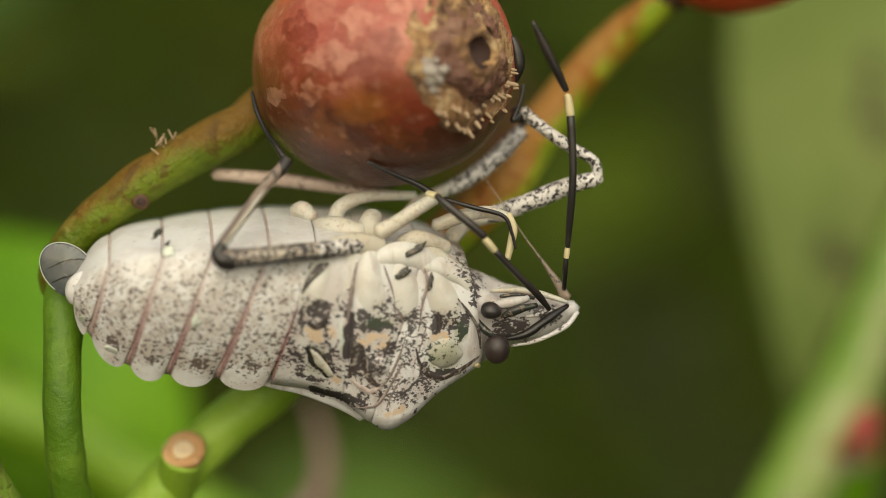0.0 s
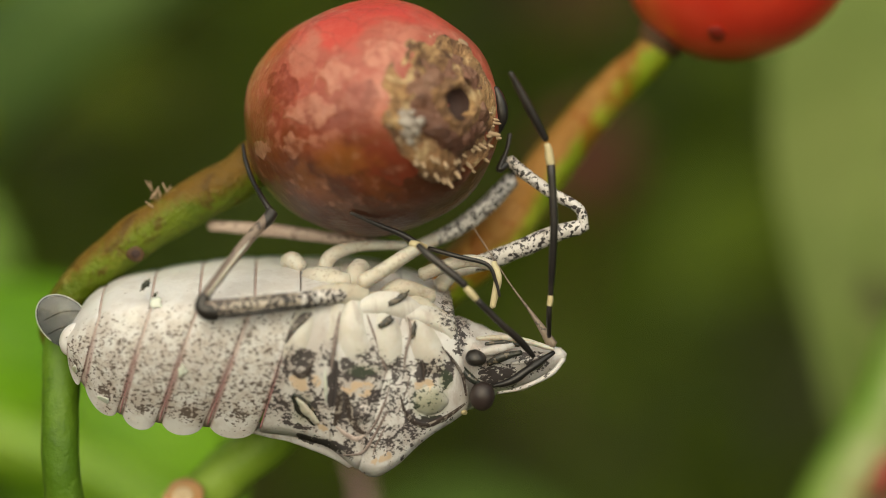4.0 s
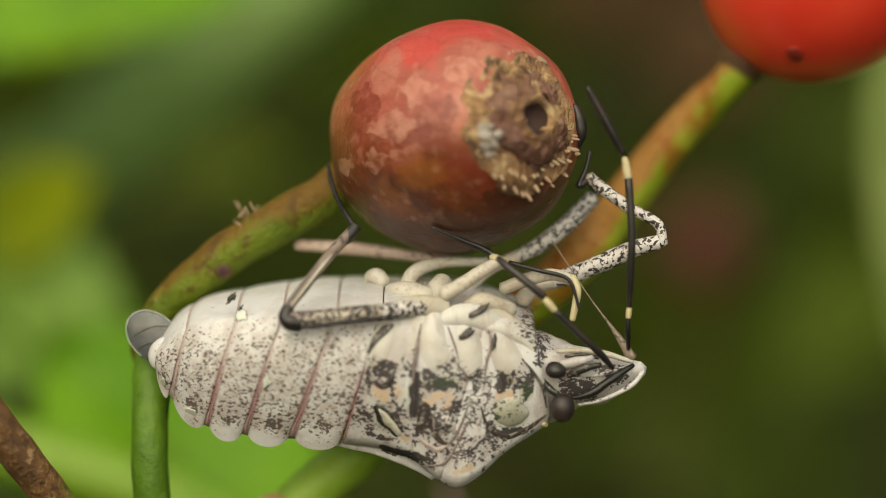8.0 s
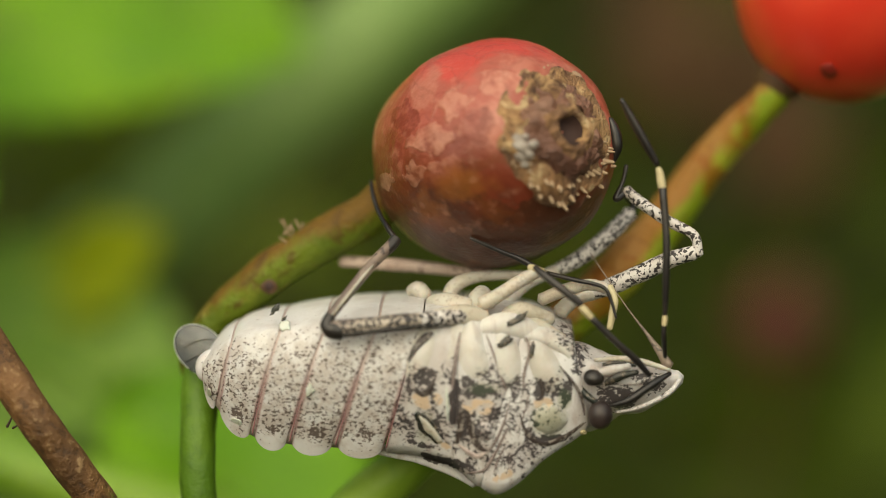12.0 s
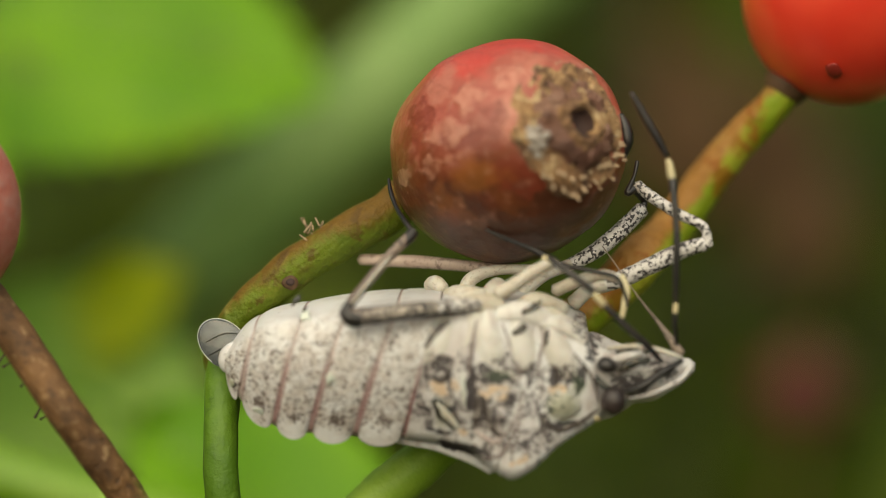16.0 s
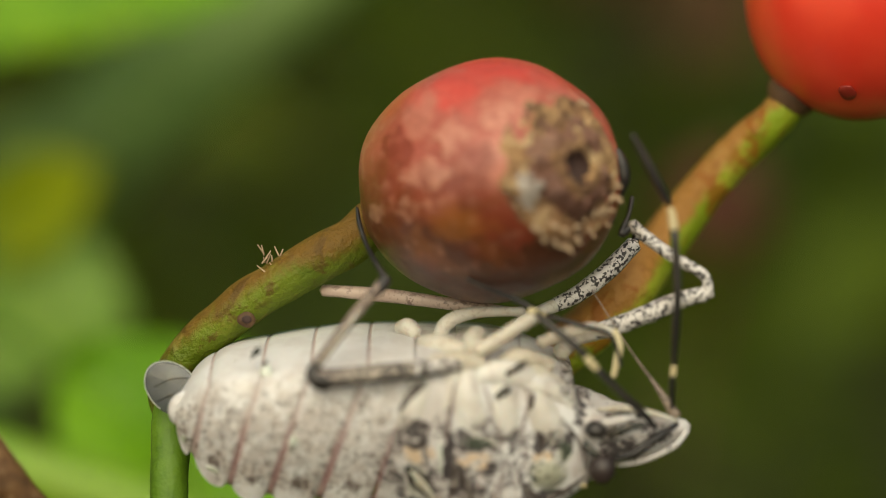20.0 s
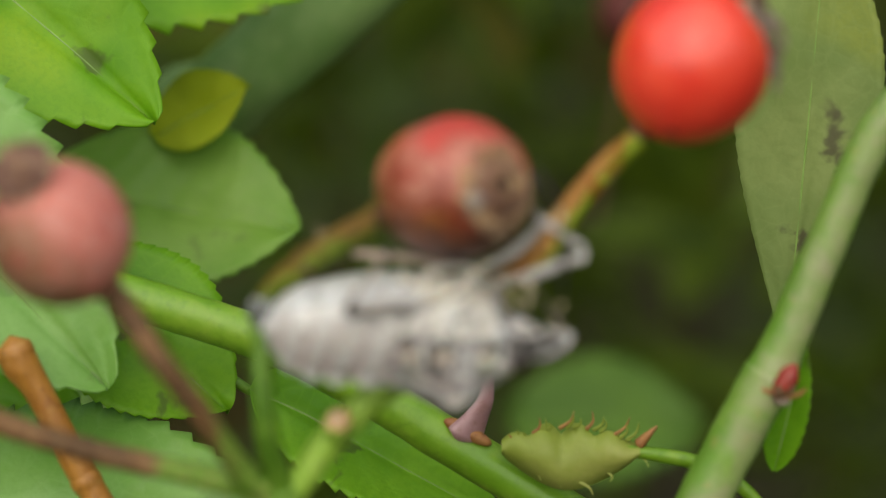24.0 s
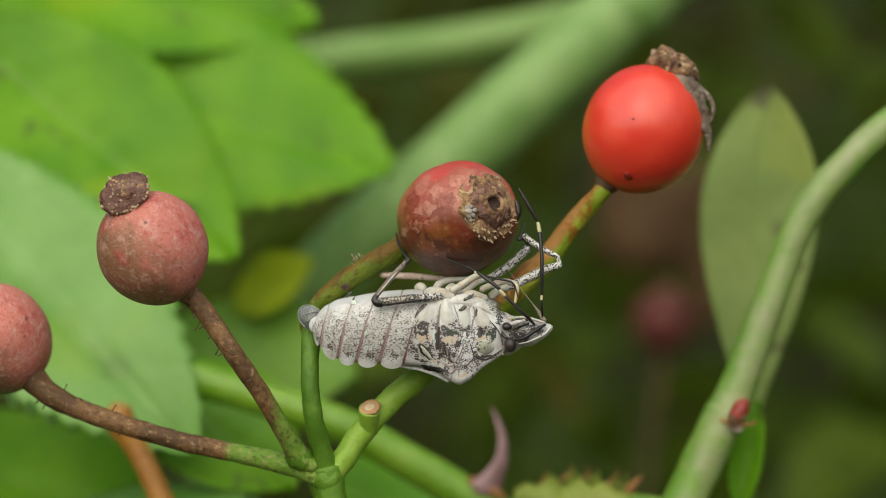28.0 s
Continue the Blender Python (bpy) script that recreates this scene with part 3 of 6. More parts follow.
M_SKIN = surface("grey_seam_skin", shell_build((0.54, 0.46, 0.43), (0.46, 0.37, 0.35), (0.26, 0.19, 0.18), 0.4, 0.3), 0.5)
M_LIMB_PALE = surface("cream_limb", shell_build((0.58, 0.550, 0.485), (0.50, 0.450, 0.365), (0.28, 0.21, 0.15), 0.4, 0.25, 9000, 0.52), 0.40, (0.25, 0.05), sub=0.22)
M_LIMB_ROSE = surface("rosy_tan_limb", shell_build((0.50, 0.39, 0.33), (0.36, 0.25, 0.20), (0.09, 0.05, 0.04), 0.5, 0.5, 8000, 0.50), 0.4, (0.3, 0.05))
M_LIMB_SPOT = surface("black_spotted_limb", shell_build((0.64, 0.615, 0.60), (0.50, 0.45, 0.41), (0.018, 0.014, 0.016), 0.97, 0.5, 8600, 0.45, False), 0.36, (0.35, 0.05))
M_LIMB_DARK = surface("blackish_marbled_limb", shell_build((0.40, 0.345, 0.285), (0.26, 0.205, 0.175), (0.020, 0.016, 0.018), 0.97, 0.75, 8800, 0.405, False), 0.36, (0.35, 0.05))
M_LIMB_TAN = surface("brown_tinged_limb", shell_build((0.26, 0.20, 0.155), (0.14, 0.10, 0.085), (0.035, 0.026, 0.026), 0.8, 0.7), 0.4, (0.3, 0.05))
M_BLACK = surface("black_chitin", shell_build((0.014, 0.012, 0.012), (0.03, 0.025, 0.022), (0.005, 0.005, 0.005), 0.3, 0.0), 0.32, (0.2, 0.03))
M_BAND = surface("yellow_white_band", shell_build((0.60, 0.53, 0.33), (0.50, 0.41, 0.23), (0.30, 0.22, 0.10), 0.1, 0.0), 0.4)
M_EYE = surface("dark_grey_eye", shell_build((0.022, 0.015, 0.014), (0.04, 0.027, 0.025), (0.01, 0.008, 0.008), 0.3, 0.0), 0.42, (0.15, 0.03))
M_DARKMARK = surface("greenish_black_mark", shell_build((0.022, 0.026, 0.022), (0.04, 0.035, 0.03), (0.35, 0.28, 0.2), 0.35, 0.1), 0.25)
M_CREASE = surface("dark_brown_groove", shell_build((0.040, 0.030, 0.028), (0.085, 0.062, 0.055), (0.42, 0.38, 0.34), 0.6, 0.25, 8500, 0.48), 0.4)
M_FOLD = surface("grey_brown_fold", shell_build((0.20, 0.155, 0.145), (0.33, 0.27, 0.25), (0.07, 0.05, 0.05), 0.5, 0.4, 8500, 0.48), 0.45)
M_WING = surface("smoky_wing_film", shell_build((0.20, 0.22, 0.24), (0.42, 0.44, 0.45), (0.07, 0.07, 0.075), 0.2, 0.4), 0.14, (0.15, 0.05))
M_WING.node_tree.nodes["Principled BSDF"].inputs["Transmission Weight"].default_value = 0.65

M_LEAF = leaf_mat("fresh_leaf", (0.130, 0.345, 0.006), (0.230, 0.485, 0.015), (0.33, 0.52, 0.008), 0.45, 0.4, spots=0.6, spec=0.32)
M_LEAF_DULL = leaf_mat("dull_leaf_underside", (0.178, 0.250, 0.063), (0.262, 0.328, 0.098), (0.26, 0.31, 0.05), 0.6, 0.25, spots=0.75, spec=0.3, spot_at=0.60)
M_LEAF_LIGHT = leaf_mat("light_green_leaf", (0.205, 0.395, 0.046), (0.300, 0.490, 0.082), (0.34, 0.50, 0.04), 0.4, 0.4, spots=0.3, spec=0.4)
M_LEAF_DEEP = leaf_mat("deep_green_leaf", (0.076, 0.162, 0.015), (0.126, 0.240, 0.027), (0.15, 0.24, 0.015), 0.5, 0.35, spec=0.3)
M_LEAF_PALE = leaf_mat("pale_shining_leaf", (0.195, 0.412, 0.066), (0.288, 0.520, 0.126), (0.31, 0.52, 0.05), 0.32, 0.35, spots=0.25, spec=0.5)
M_LEAF_YELLOW = leaf_mat("yellowing_leaf", (0.44, 0.54, 0.020), (0.52, 0.60, 0.04), (0.58, 0.56, 0.04), 0.5, 0.5, spec=0.2)
# thicket green kept dark: the shade among these leaves is part of the colour
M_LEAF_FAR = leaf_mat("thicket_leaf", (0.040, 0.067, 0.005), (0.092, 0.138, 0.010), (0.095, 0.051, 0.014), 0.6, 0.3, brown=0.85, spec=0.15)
M_BRACT = leaf_mat("yellow_green_bract", (0.32, 0.40, 0.05), (0.46, 0.48, 0.12), (0.42, 0.30, 0.09), 0.45, 0.35)


def ground_build(nt, coord):
    col = mix(nt, step(nt, tex_noise(nt, 9, 5, 0.6, coord), 0.35, 0.65), (0.055, 0.040, 0.024), (0.040, 0.060, 0.018))
    fine = tex_noise(nt, 140, 5, 0.7, coord)
    return mix(nt, calc(nt, "MULTIPLY", step(nt, fine, 0.5, 0.7), 0.6), col, (0.14, 0.095, 0.05)), fine


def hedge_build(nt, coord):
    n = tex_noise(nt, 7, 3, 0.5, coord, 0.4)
    # near-black tones put the shade deep in the bank into its colour
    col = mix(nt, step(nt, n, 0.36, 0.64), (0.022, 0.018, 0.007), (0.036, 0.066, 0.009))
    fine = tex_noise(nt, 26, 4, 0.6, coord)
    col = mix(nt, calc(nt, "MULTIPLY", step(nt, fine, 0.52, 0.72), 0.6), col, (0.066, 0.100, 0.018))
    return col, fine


M_GROUND = surface("leaf_litter", ground_build, 0.95, (1.0, 12.0))
M_HEDGE = surface("shade_dark_undergrowth", hedge_build, 0.95, (1.0, 30.0))


# ---------------------------------------------------------------- mesh helpers
def part(name, bm, material, parent, label="", smooth=True):
    """Links a bmesh as one mesh object under a thing or a part."""
    me = bpy.data.meshes.new(name)
    bmesh.ops.recalc_face_normals(bm, faces=bm.faces)
    for f in bm.faces:
        f.smooth = smooth
    bm.to_mesh(me)
    bm.free()
    me.materials.append(material)
    ob = new(name, me)
    ob.parent = parent
    if label:
        ob["label"] = label
    return ob


def thing(name, origin, label, category, group="", kind=""):
    ob = new(name)
    ob.location = origin
    ob.empty_display_size = 0.002
    return tagged(ob, label, category, group, kind)


def smooth_path(pts, n):
    """n points along a Catmull-Rom curve through pts (tuples of any length)."""
    a = np.array(pts, float)
    a = np.vstack([2 * a[0] - a[1], a, 2 * a[-1] - a[-2]])
    segs = len(a) - 3
    out = []
    for i in range(n):
        u = i / (n - 1) * segs
        k = min(int(u), segs - 1)
        u -= k
        p0, p1, p2, p3 = a[k], a[k + 1], a[k + 2], a[k + 3]
        out.append(0.5 * (2 * p1 + (p2 - p0) * u + (2 * p0 - 5 * p1 + 4 * p2 - p3) * u * u + (3 * p1 - p0 - 3 * p2 + p3) * u ** 3))
    return out


def tube(pts, n=40, seg=14, rough=0.0, freq=1.0, flat=1.0, bm=None, round_ends=True):
    """A swept limb; pts hold x, y, z and radius in millimetres, in the thing's space."""
    bm = bm or bmesh.new()
    path = smooth_path(pts, n)
    pos = [Vector(p[:3]) for p in path]
    ref = None
    rings = []
    for i, p in enumerate(path):
        d = (pos[min(i + 1, n - 1)] - pos[max(i - 1, 0)]).normalized()
        if ref is None:
            ref = d.orthogonal().normalized()
        ref = (ref - d * ref.dot(d)).normalized()
        side = d.cross(ref)
        ring = []
        for k in range(seg):
            a = 2 * math.pi * k / seg
            v = ref * math.cos(a) + side * math.sin(a) * flat
            r = p[3]
            if rough:
                r *= 1 + rough * noise.noise((pos[i] + v * p[3]) * freq)
            ring.append(bm.verts.new((pos[i] + v * r) * 0.001))
        rings.append(ring)
    for a, b in zip(rings, rings[1:]):
        for k in range(seg):
            bm.faces.new((a[k], a[(k + 1) % seg], b[(k + 1) % seg], b[k]))
    for ring, i, j in ((rings[0], 0, 1), (rings[-1], -1, -2)):
        out = (pos[i] - pos[j]).normalized() * path[i][3] * (0.6 if round_ends else 0.0)
        tip = bm.verts.new((pos[i] + out) * 0.001)
        for k in range(seg):
            bm.faces.new((ring[k], ring[(k + 1) % seg], tip))
    return bm


def blob(centre, radii, turn=None, amp=0.0, freq=1.0, u=20, v=14, bm=None, power=1.0):
    """A lumpy ellipsoid in millimetres."""
    bm = bm or bmesh.new()
    turn = turn or Matrix.Identity(3)
    rows = []
    for i in range(v + 1):
        th = math.pi * i / v
        row = []
        for k in range(u):
            ph = 2 * math.pi * k / u
            d = Vector((math.sin(th) * math.cos(ph), math.sin(th) * math.sin(ph), math.cos(th)))
            q = Vector([math.copysign(abs(c) ** power, c) * r for c, r in zip(d, radii)])
            if amp:
                q *= 1 + amp * noise.noise(q * freq + Vector(centre))
            row.append(q)
            if i in (0, v):
                break
        rows.append([bm.verts.new((turn @ q + Vector(centre)) * 0.001) for q in row])
    for a, b in zip(rows, rows[1:]):
        for k in range(u):
            k2 = (k + 1) % u
            if len(a) == 1:
                bm.faces.new((a[0], b[k], b[k2]))
            elif len(b) == 1:
                bm.faces.new((a[k], b[0], a[k2]))
            else:
                bm.faces.new((a[k], b[k], b[k2], a[k2]))
    return bm


def axis_turn(direction, spin=0.0):
    """Turns local z on to a direction."""
    return Vector(direction).to_track_quat("Z", "Y").to_matrix() @ Matrix.Rotation(spin, 3, "Z")


def lathe(profile, turn, seg=40, amp=0.0, freq=1.0, open_ends=False, centre=(0, 0, 0)):
    """Turned form; profile: rows of (height, radius) in millimetres along the local z."""
    bm = bmesh.new()
    rows = []
    for h, r in profile:
        row = []
        for k in range(seg):
            a = 2 * math.pi * k / seg
            q = Vector((r * math.cos(a), r * math.sin(a), h))
            if amp:
                q += amp * noise.noise_vector(q * freq)
            row.append(bm.verts.new((turn @ q + Vector(centre)) * 0.001))
        rows.append(row)
    for a, b in zip(rows, rows[1:]):
        for k in range(seg):
            bm.faces.new((a[k], a[(k + 1) % seg], b[(k + 1) % seg], b[k]))
    for row in () if open_ends else (rows[0], rows[-1]):
        bm.faces.new(row)
    return bm


def leaf(name, base, tip, normal, width, material, label, teeth=16, fold=0.25, curl=0.06, wave=0.02, group="rose leaves", petiole=0.0, droop=0.0, tooth=0.12, blunt=0.8):
    """A serrate leaflet with a folded, veined blade of real thickness, a midrib and, if wanted, a petiole; millimetres."""
    base, tip = Vector(base), Vector(tip)
    length = (tip - base).length
    ex = (tip - base).normalized()
    ez = Vector(normal)
    ez = (ez - ex * ez.dot(ex)).normalized()
    ey = ez.cross(ex)
    ob = thing(name, P(*base), label, "leaf", group)
    ob.matrix_world = Matrix.Translation(P(*base)) @ Matrix((ex, ey, ez)).transposed().to_4x4()
    nu, half = teeth * 4, 8
    bm = bmesh.new()
    grid = {}

    def rise(u, v):
        x = u * length
        z = abs(v) * fold * width * 0.5 - curl * length * (u - 0.4) ** 2 * 3 - droop * length * u * u
        z += wave * width * math.sin(u * 9 + v * 2.2)
        vein = math.cos((u * 9 - abs(v) * 1.6) * 2 * math.pi)
        z += 0.0045 * width * (vein * vein * vein) * (1 - abs(v) * 0.4) * (1 - u ** 5) + 0.03 * width * noise.noise((u * 4.0 + width, v * 1.6, length))
        z -= 0.03 * width * math.exp(-(v / 0.07) ** 2)
        return z

    thick = 0.16
    for layer in (0, 1):
        for i in range(nu + 1):
            u = i / nu
            w = width * 0.5 * max(math.sin(math.pi * min(max(u, 0.004), 0.996) ** blunt), 0.0) ** 0.72
            saw = (i % 4) / 4.0
            for j in range(-half, half + 1):
                v = j / half
                grow = 1 + tooth * (saw - 0.2) * abs(v) ** 3
                y = v * w * grow
                x = u * length + abs(v) ** 3 * tooth * 0.4 * width * saw * 0.5
                grid[layer, i, j] = bm.verts.new(Vector((x, y, rise(u, v) - layer * thick)) * 0.001)
    for layer in (0, 1):
        for i in range(nu):
            for j in range(-half, half):
                bm.faces.new((grid[layer, i, j], grid[layer, i + 1, j], grid[layer, i + 1, j + 1], grid[layer, i, j + 1]))
    for i in range(nu):
        for j in (-half, half):
            bm.faces.new((grid[0, i, j], grid[0, i + 1, j], grid[1, i + 1, j], grid[1, i, j]))
    part("blade", bm, material, ob)
    r = 0.006 * width + 0.05
    rib = [(u * length, 0, rise(u, 0) + r * 0.1, r * (1.05 - 0.8 * u)) for u in (0, 0.2, 0.4, 0.6, 0.8, 0.96)]
    part("midrib", tube(rib, 24, 7), M_RIB, ob, "pale midrib")
    if petiole:
        part("petiole", tube([(-petiole, 0, -petiole * 0.3, 0.42), (-petiole * 0.5, 0, -petiole * 0.1, 0.38), (0.2, 0, rise(0, 0), 0.3)], 12, 8), M_STEM_GREEN, ob)
    return ob


# ---------------------------------------------------------------- ground and far thicket
def ground_and_backdrop():
    bm = bmesh.new()
    n, size = 60, 60.0
    for i in range(n + 1):
        for j in range(n + 1):
            x = math.copysign(abs(2 * i / n - 1) ** 3, 2 * i / n - 1) * size
            y = math.copysign(abs(2 * j / n - 1) ** 3, 2 * j / n - 1) * size
            bm.verts.new((x, y, 0.05 * noise.noise((x * 0.8, y * 0.8, 0))))
    bm.verts.ensure_lookup_table()
    for i in range(n):
        for j in range(n):
            a = i * (n + 1) + j
            bm.faces.new([bm.verts[k] for k in (a, a + n + 1, a + n + 2, a + 1)])
    tagged(part("ground", bm, M_GROUND, None), "dark soil with brown leaf litter under the shrub", "ground", kind="structure")
    # a bank of undergrowth far behind, uneven at its top, sloping down again at its back
    bm = bmesh.new()
    rows = []
    for i in range(73):
        a = math.pi * (i / 72) * 1.2 - 0.31
        top = 1.55 + 0.25 * noise.noise((a * 6, 3, 0))
        row = []
        for j in range(34):
            h = j / 16
            rag = 0.07 * noise.noise((a * 14, h * 9, 2))
            d = 1.15 + 0.18 * noise.noise((a * 4, h * 4, 0)) - 0.25 * h * h if h <= 1 else 0.9 + 1.5 * (h - 1) ** 0.7 + 0.18 * noise.noise((a * 4, h * 4, 0))
            z = h * top if h <= 1 else top * max(1 - (h - 1) ** 1.5, -0.1)
            row.append(bm.verts.new(((d + rag) * math.cos(a) * 1.3, 0.1 + (d + rag) * math.sin(a), z + rag)))
        rows.append(row)
    for a, b in zip(rows, rows[1:]):
        for j in range(33):
            bm.faces.new((a[j], b[j], b[j + 1], a[j + 1]))
    tagged(part("backdrop", bm, M_HEDGE, None), "green and brown undergrowth bank behind the rose, coloured dark for its shade", "undergrowth", kind="structure")


def thicket():
    """Countless shaded leaves behind the rose, one object."""
    rng = random.Random(7)
    verts, faces = [], []
    for n in range(17000):
        if n < 5200:
            y = rng.uniform(150, 620)
            x = rng.gauss(0, 0.45) * (y + 140)
            z = rng.gauss(-0.05, 0.36) * (y + 140)
            ln = rng.uniform(10, 26)
        else:
            a, h = rng.uniform(-0.3, math.pi + 0.3), rng.uniform(0.02, 1.0)
            d = rng.uniform(880, 1130) + 1100 * rng.random() ** 2 * (h < 0.95)
            x, y = d * 1.3 * math.cos(a), 100 + d * math.sin(a)
            z = (1620 * h if d < 1130 else 1620 * max(1 - ((d - 900) / 1500) ** 1.6, 0.0) + 30) - 900
            ln = rng.uniform(25, 60)
        wd = ln * rng.uniform(0.4, 0.6)
        turn = Euler((rng.uniform(-1.0, 1.0), rng.uniform(-0.9, 0.9), rng.uniform(0, 6.28))).to_matrix()
        k = len(verts)
        for px, py, pz in ((0, 0, 0), (0.3, 0.42, 0.10), (0.65, 0.40, 0.06), (1, 0, -0.12), (0.65, -0.40, 0.06), (0.3, -0.42, 0.10), (0.33, 0, 0), (0.66, 0, -0.02)):
            verts.append(P(*(Vector((x, y, z)) + turn @ Vector((px * ln, py * wd, pz * ln)))))
        faces += [(k, k + 6, k + 1), (k + 1, k + 6, k + 7, k + 2), (k + 2, k + 7, k + 3), (k, k + 5, k + 6), (k + 5, k + 4, k + 7, k + 6), (k + 4, k + 3, k + 7)]
    me = bpy.data.meshes.new("thicket_leaves")
    me.from_pydata(verts, [], faces)
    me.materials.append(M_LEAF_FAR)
    tagged(new("thicket_leaves", me), "dim mass of shaded green shrub leaves", "foliage", kind="stuff")


# ---------------------------------------------------------------- hips
def hip_body(ob, axis, long_r, wide_r, material, lump=0.06, cap=0.0):
    turn = axis_turn(axis)
    prof = []
    for i in range(41):
        th = math.pi * (1 - i / 40)
        h = long_r * math.cos(th)
        if cap and h > cap * long_r:
            h = cap * long_r + (h - cap * long_r) * 0.1
        r = wide_r * max(math.sin(th), 0.02) ** 0.96
        if h < 0:
            r *= 1 - 0.06 * (h / long_r) ** 2
        prof.append((h, r))
    part("fruit", lathe(prof, turn, 64, lump, 0.55), material, ob)
    return turn


def warts(ob, turn, n, r0, r1, height, seed, lean=0.5, size=1.0, half=False, centre=(0, 0, 0), long=1.0):
    """Withered stamen stumps standing on a crown; they share three meshes."""
    rng = random.Random(seed)
    shapes = []
    for k in range(3):
        bm = tube([(0, 0, -0.06, 0.075), (0.02 * k, 0.02, 0.05, 0.085), (0.05, 0.03 * k, 0.12 + 0.03 * k, 0.05)], 6, 7)
        me = bpy.data.meshes.new("stamen_stump")
        bmesh.ops.recalc_face_normals(bm, faces=bm.faces)
        for f in bm.faces:
            f.smooth = True
        bm.to_mesh(me)
        bm.free()
        me.materials.append(M_WART)
        shapes.append(me)
    for i in range(n):
        a = 2 * math.pi * (i + rng.random() * 0.7) / n * 1.0
        r = rng.uniform(r0, r1)
        p = turn @ Vector((r * math.cos(a), r * math.sin(a), height(r))) + Vector(centre)
        if half and (turn @ Vector((math.cos(a), math.sin(a), 0))).z > -0.1:
            continue
        d = turn @ Vector((math.cos(a) * lean, math.sin(a) * lean, 1))
        s = rng.uniform(0.7, 1.35) * size
        o = new("stamen_stump", shapes[i % 3])
        o.parent = ob
        o.matrix_local = Matrix.Translation(p * 0.001) @ axis_turn(d, rng.random() * 6).to_4x4() @ Matrix.Diagonal((s, s, s * long * rng.uniform(0.6, 1.5), 1))


def hip_old_thing():
    """The hip that the insect clings to."""
    c = (-2.24, 3.0, -0.31)
    ob = thing("rose_hip", P(*c), "ageing red-brown rose hip with scurfy skin, insect clinging below", "rose hip", "rose hips")
    axis = (2.30, -2.95, 0.50)
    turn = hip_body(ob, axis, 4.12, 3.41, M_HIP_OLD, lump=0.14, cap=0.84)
    hole = [(2.9, 1.98), (3.30, 1.90), (3.52, 1.72), (3.60, 1.45), (3.70, 1.20), (3.80, 1.00), (3.92, 0.82), (4.00, 0.68), (3.96, 0.56), (3.78, 0.47), (3.52, 0.40), (3.46, 0.10)]
    shift = Vector((-0.10, -0.07, -0.07))
    crown = part("crown", lathe([(h, r * 1.08) for h, r in hole], turn, 96, 0.15, 2.4, centre=shift), M_CROWN, ob, "dry brown warty crown with a central hollow")
    # shallow bowl coloured near black, so the hole's shade lies in the colour
    part("hollow", lathe([(3.62, 0.04), (3.66, 0.30), (3.80, 0.42), (3.98, 0.47)], turn, 24, 0.03, 3, open_ends=True, centre=shift), M_HOLE, crown, "dark hollow")
    part("rim", lathe([(3.80, 0.86), (4.02, 0.74), (4.12, 0.58), (4.06, 0.47), (3.74, 0.40)], turn, 48, 0.10, 2.6, open_ends=True, centre=shift), M_CROWN, crown)
    part("inner_crust", lathe([(3.50, 1.42), (3.74, 1.32), (3.86, 1.10), (3.96, 0.90), (3.98, 0.74)], turn, 72, 0.24, 3.0, open_ends=True, centre=shift), M_CROWN_DARK, crown, "dark violet-brown inner crust")
    rng = random.Random(9)
    for k in range(46):
        a, r = rng.uniform(0, 6.28), rng.uniform(0.75, 2.0)
        q = turn @ Vector((r * math.cos(a), r * math.sin(a), 3.80 - 0.22 * (r - 0.75) - 0.06 * r * r)) + shift
        s = rng.uniform(0.10, 0.30)
        part("crust", blob(q, (s, s * rng.uniform(0.4, 0.9), s * 0.40), turn @ Matrix.Rotation(rng.uniform(0, 3), 3, "Z"), 0.7, 3, 12, 8), (M_CROWN, M_CROWN_DARK, M_CROWN_DARK, M_CROWN, M_WART)[k % 5], crown)
    warts(crown, turn, 40, 1.2, 2.0, lambda r: 3.66 - 0.13 * r * r * 0.7, 3, lean=1.2, size=0.5, centre=shift)
    warts(crown, turn, 84, 1.35, 2.10, lambda r: 3.88 - 0.24 * r, 5, lean=0.9, size=0.72, half=True, centre=shift, long=1.8)
    for q, r in (((0.94, -3.98, -0.09), 0.26), ((1.13, -4.02, -0.30), 0.17), ((1.26, -4.10, -0.02), 0.16), ((0.86, -3.90, -0.36), 0.20), ((0.81, -3.88, 0.16), 0.20), ((1.02, -3.96, 0.22), 0.13), ((0.98, -3.88, -0.58), 0.13)):
        part("crust", blob(q, (r, r * 0.5, r * 0.8), None, 0.7, 4, 14, 10), M_SCURF, crown, "whitish scurf")
    # dead styles at the far rim
    part("withered_style", tube([(3.52, -1.40, 0.91, 0.10), (3.66, -1.40, 0.48, 0.20), (3.69, -1.40, -0.03, 0.17), (3.52, -1.40, -0.53, 0.05)], 18, 9, 0.25, 3), M_BLACK, ob, "blackened withered style")
    return ob


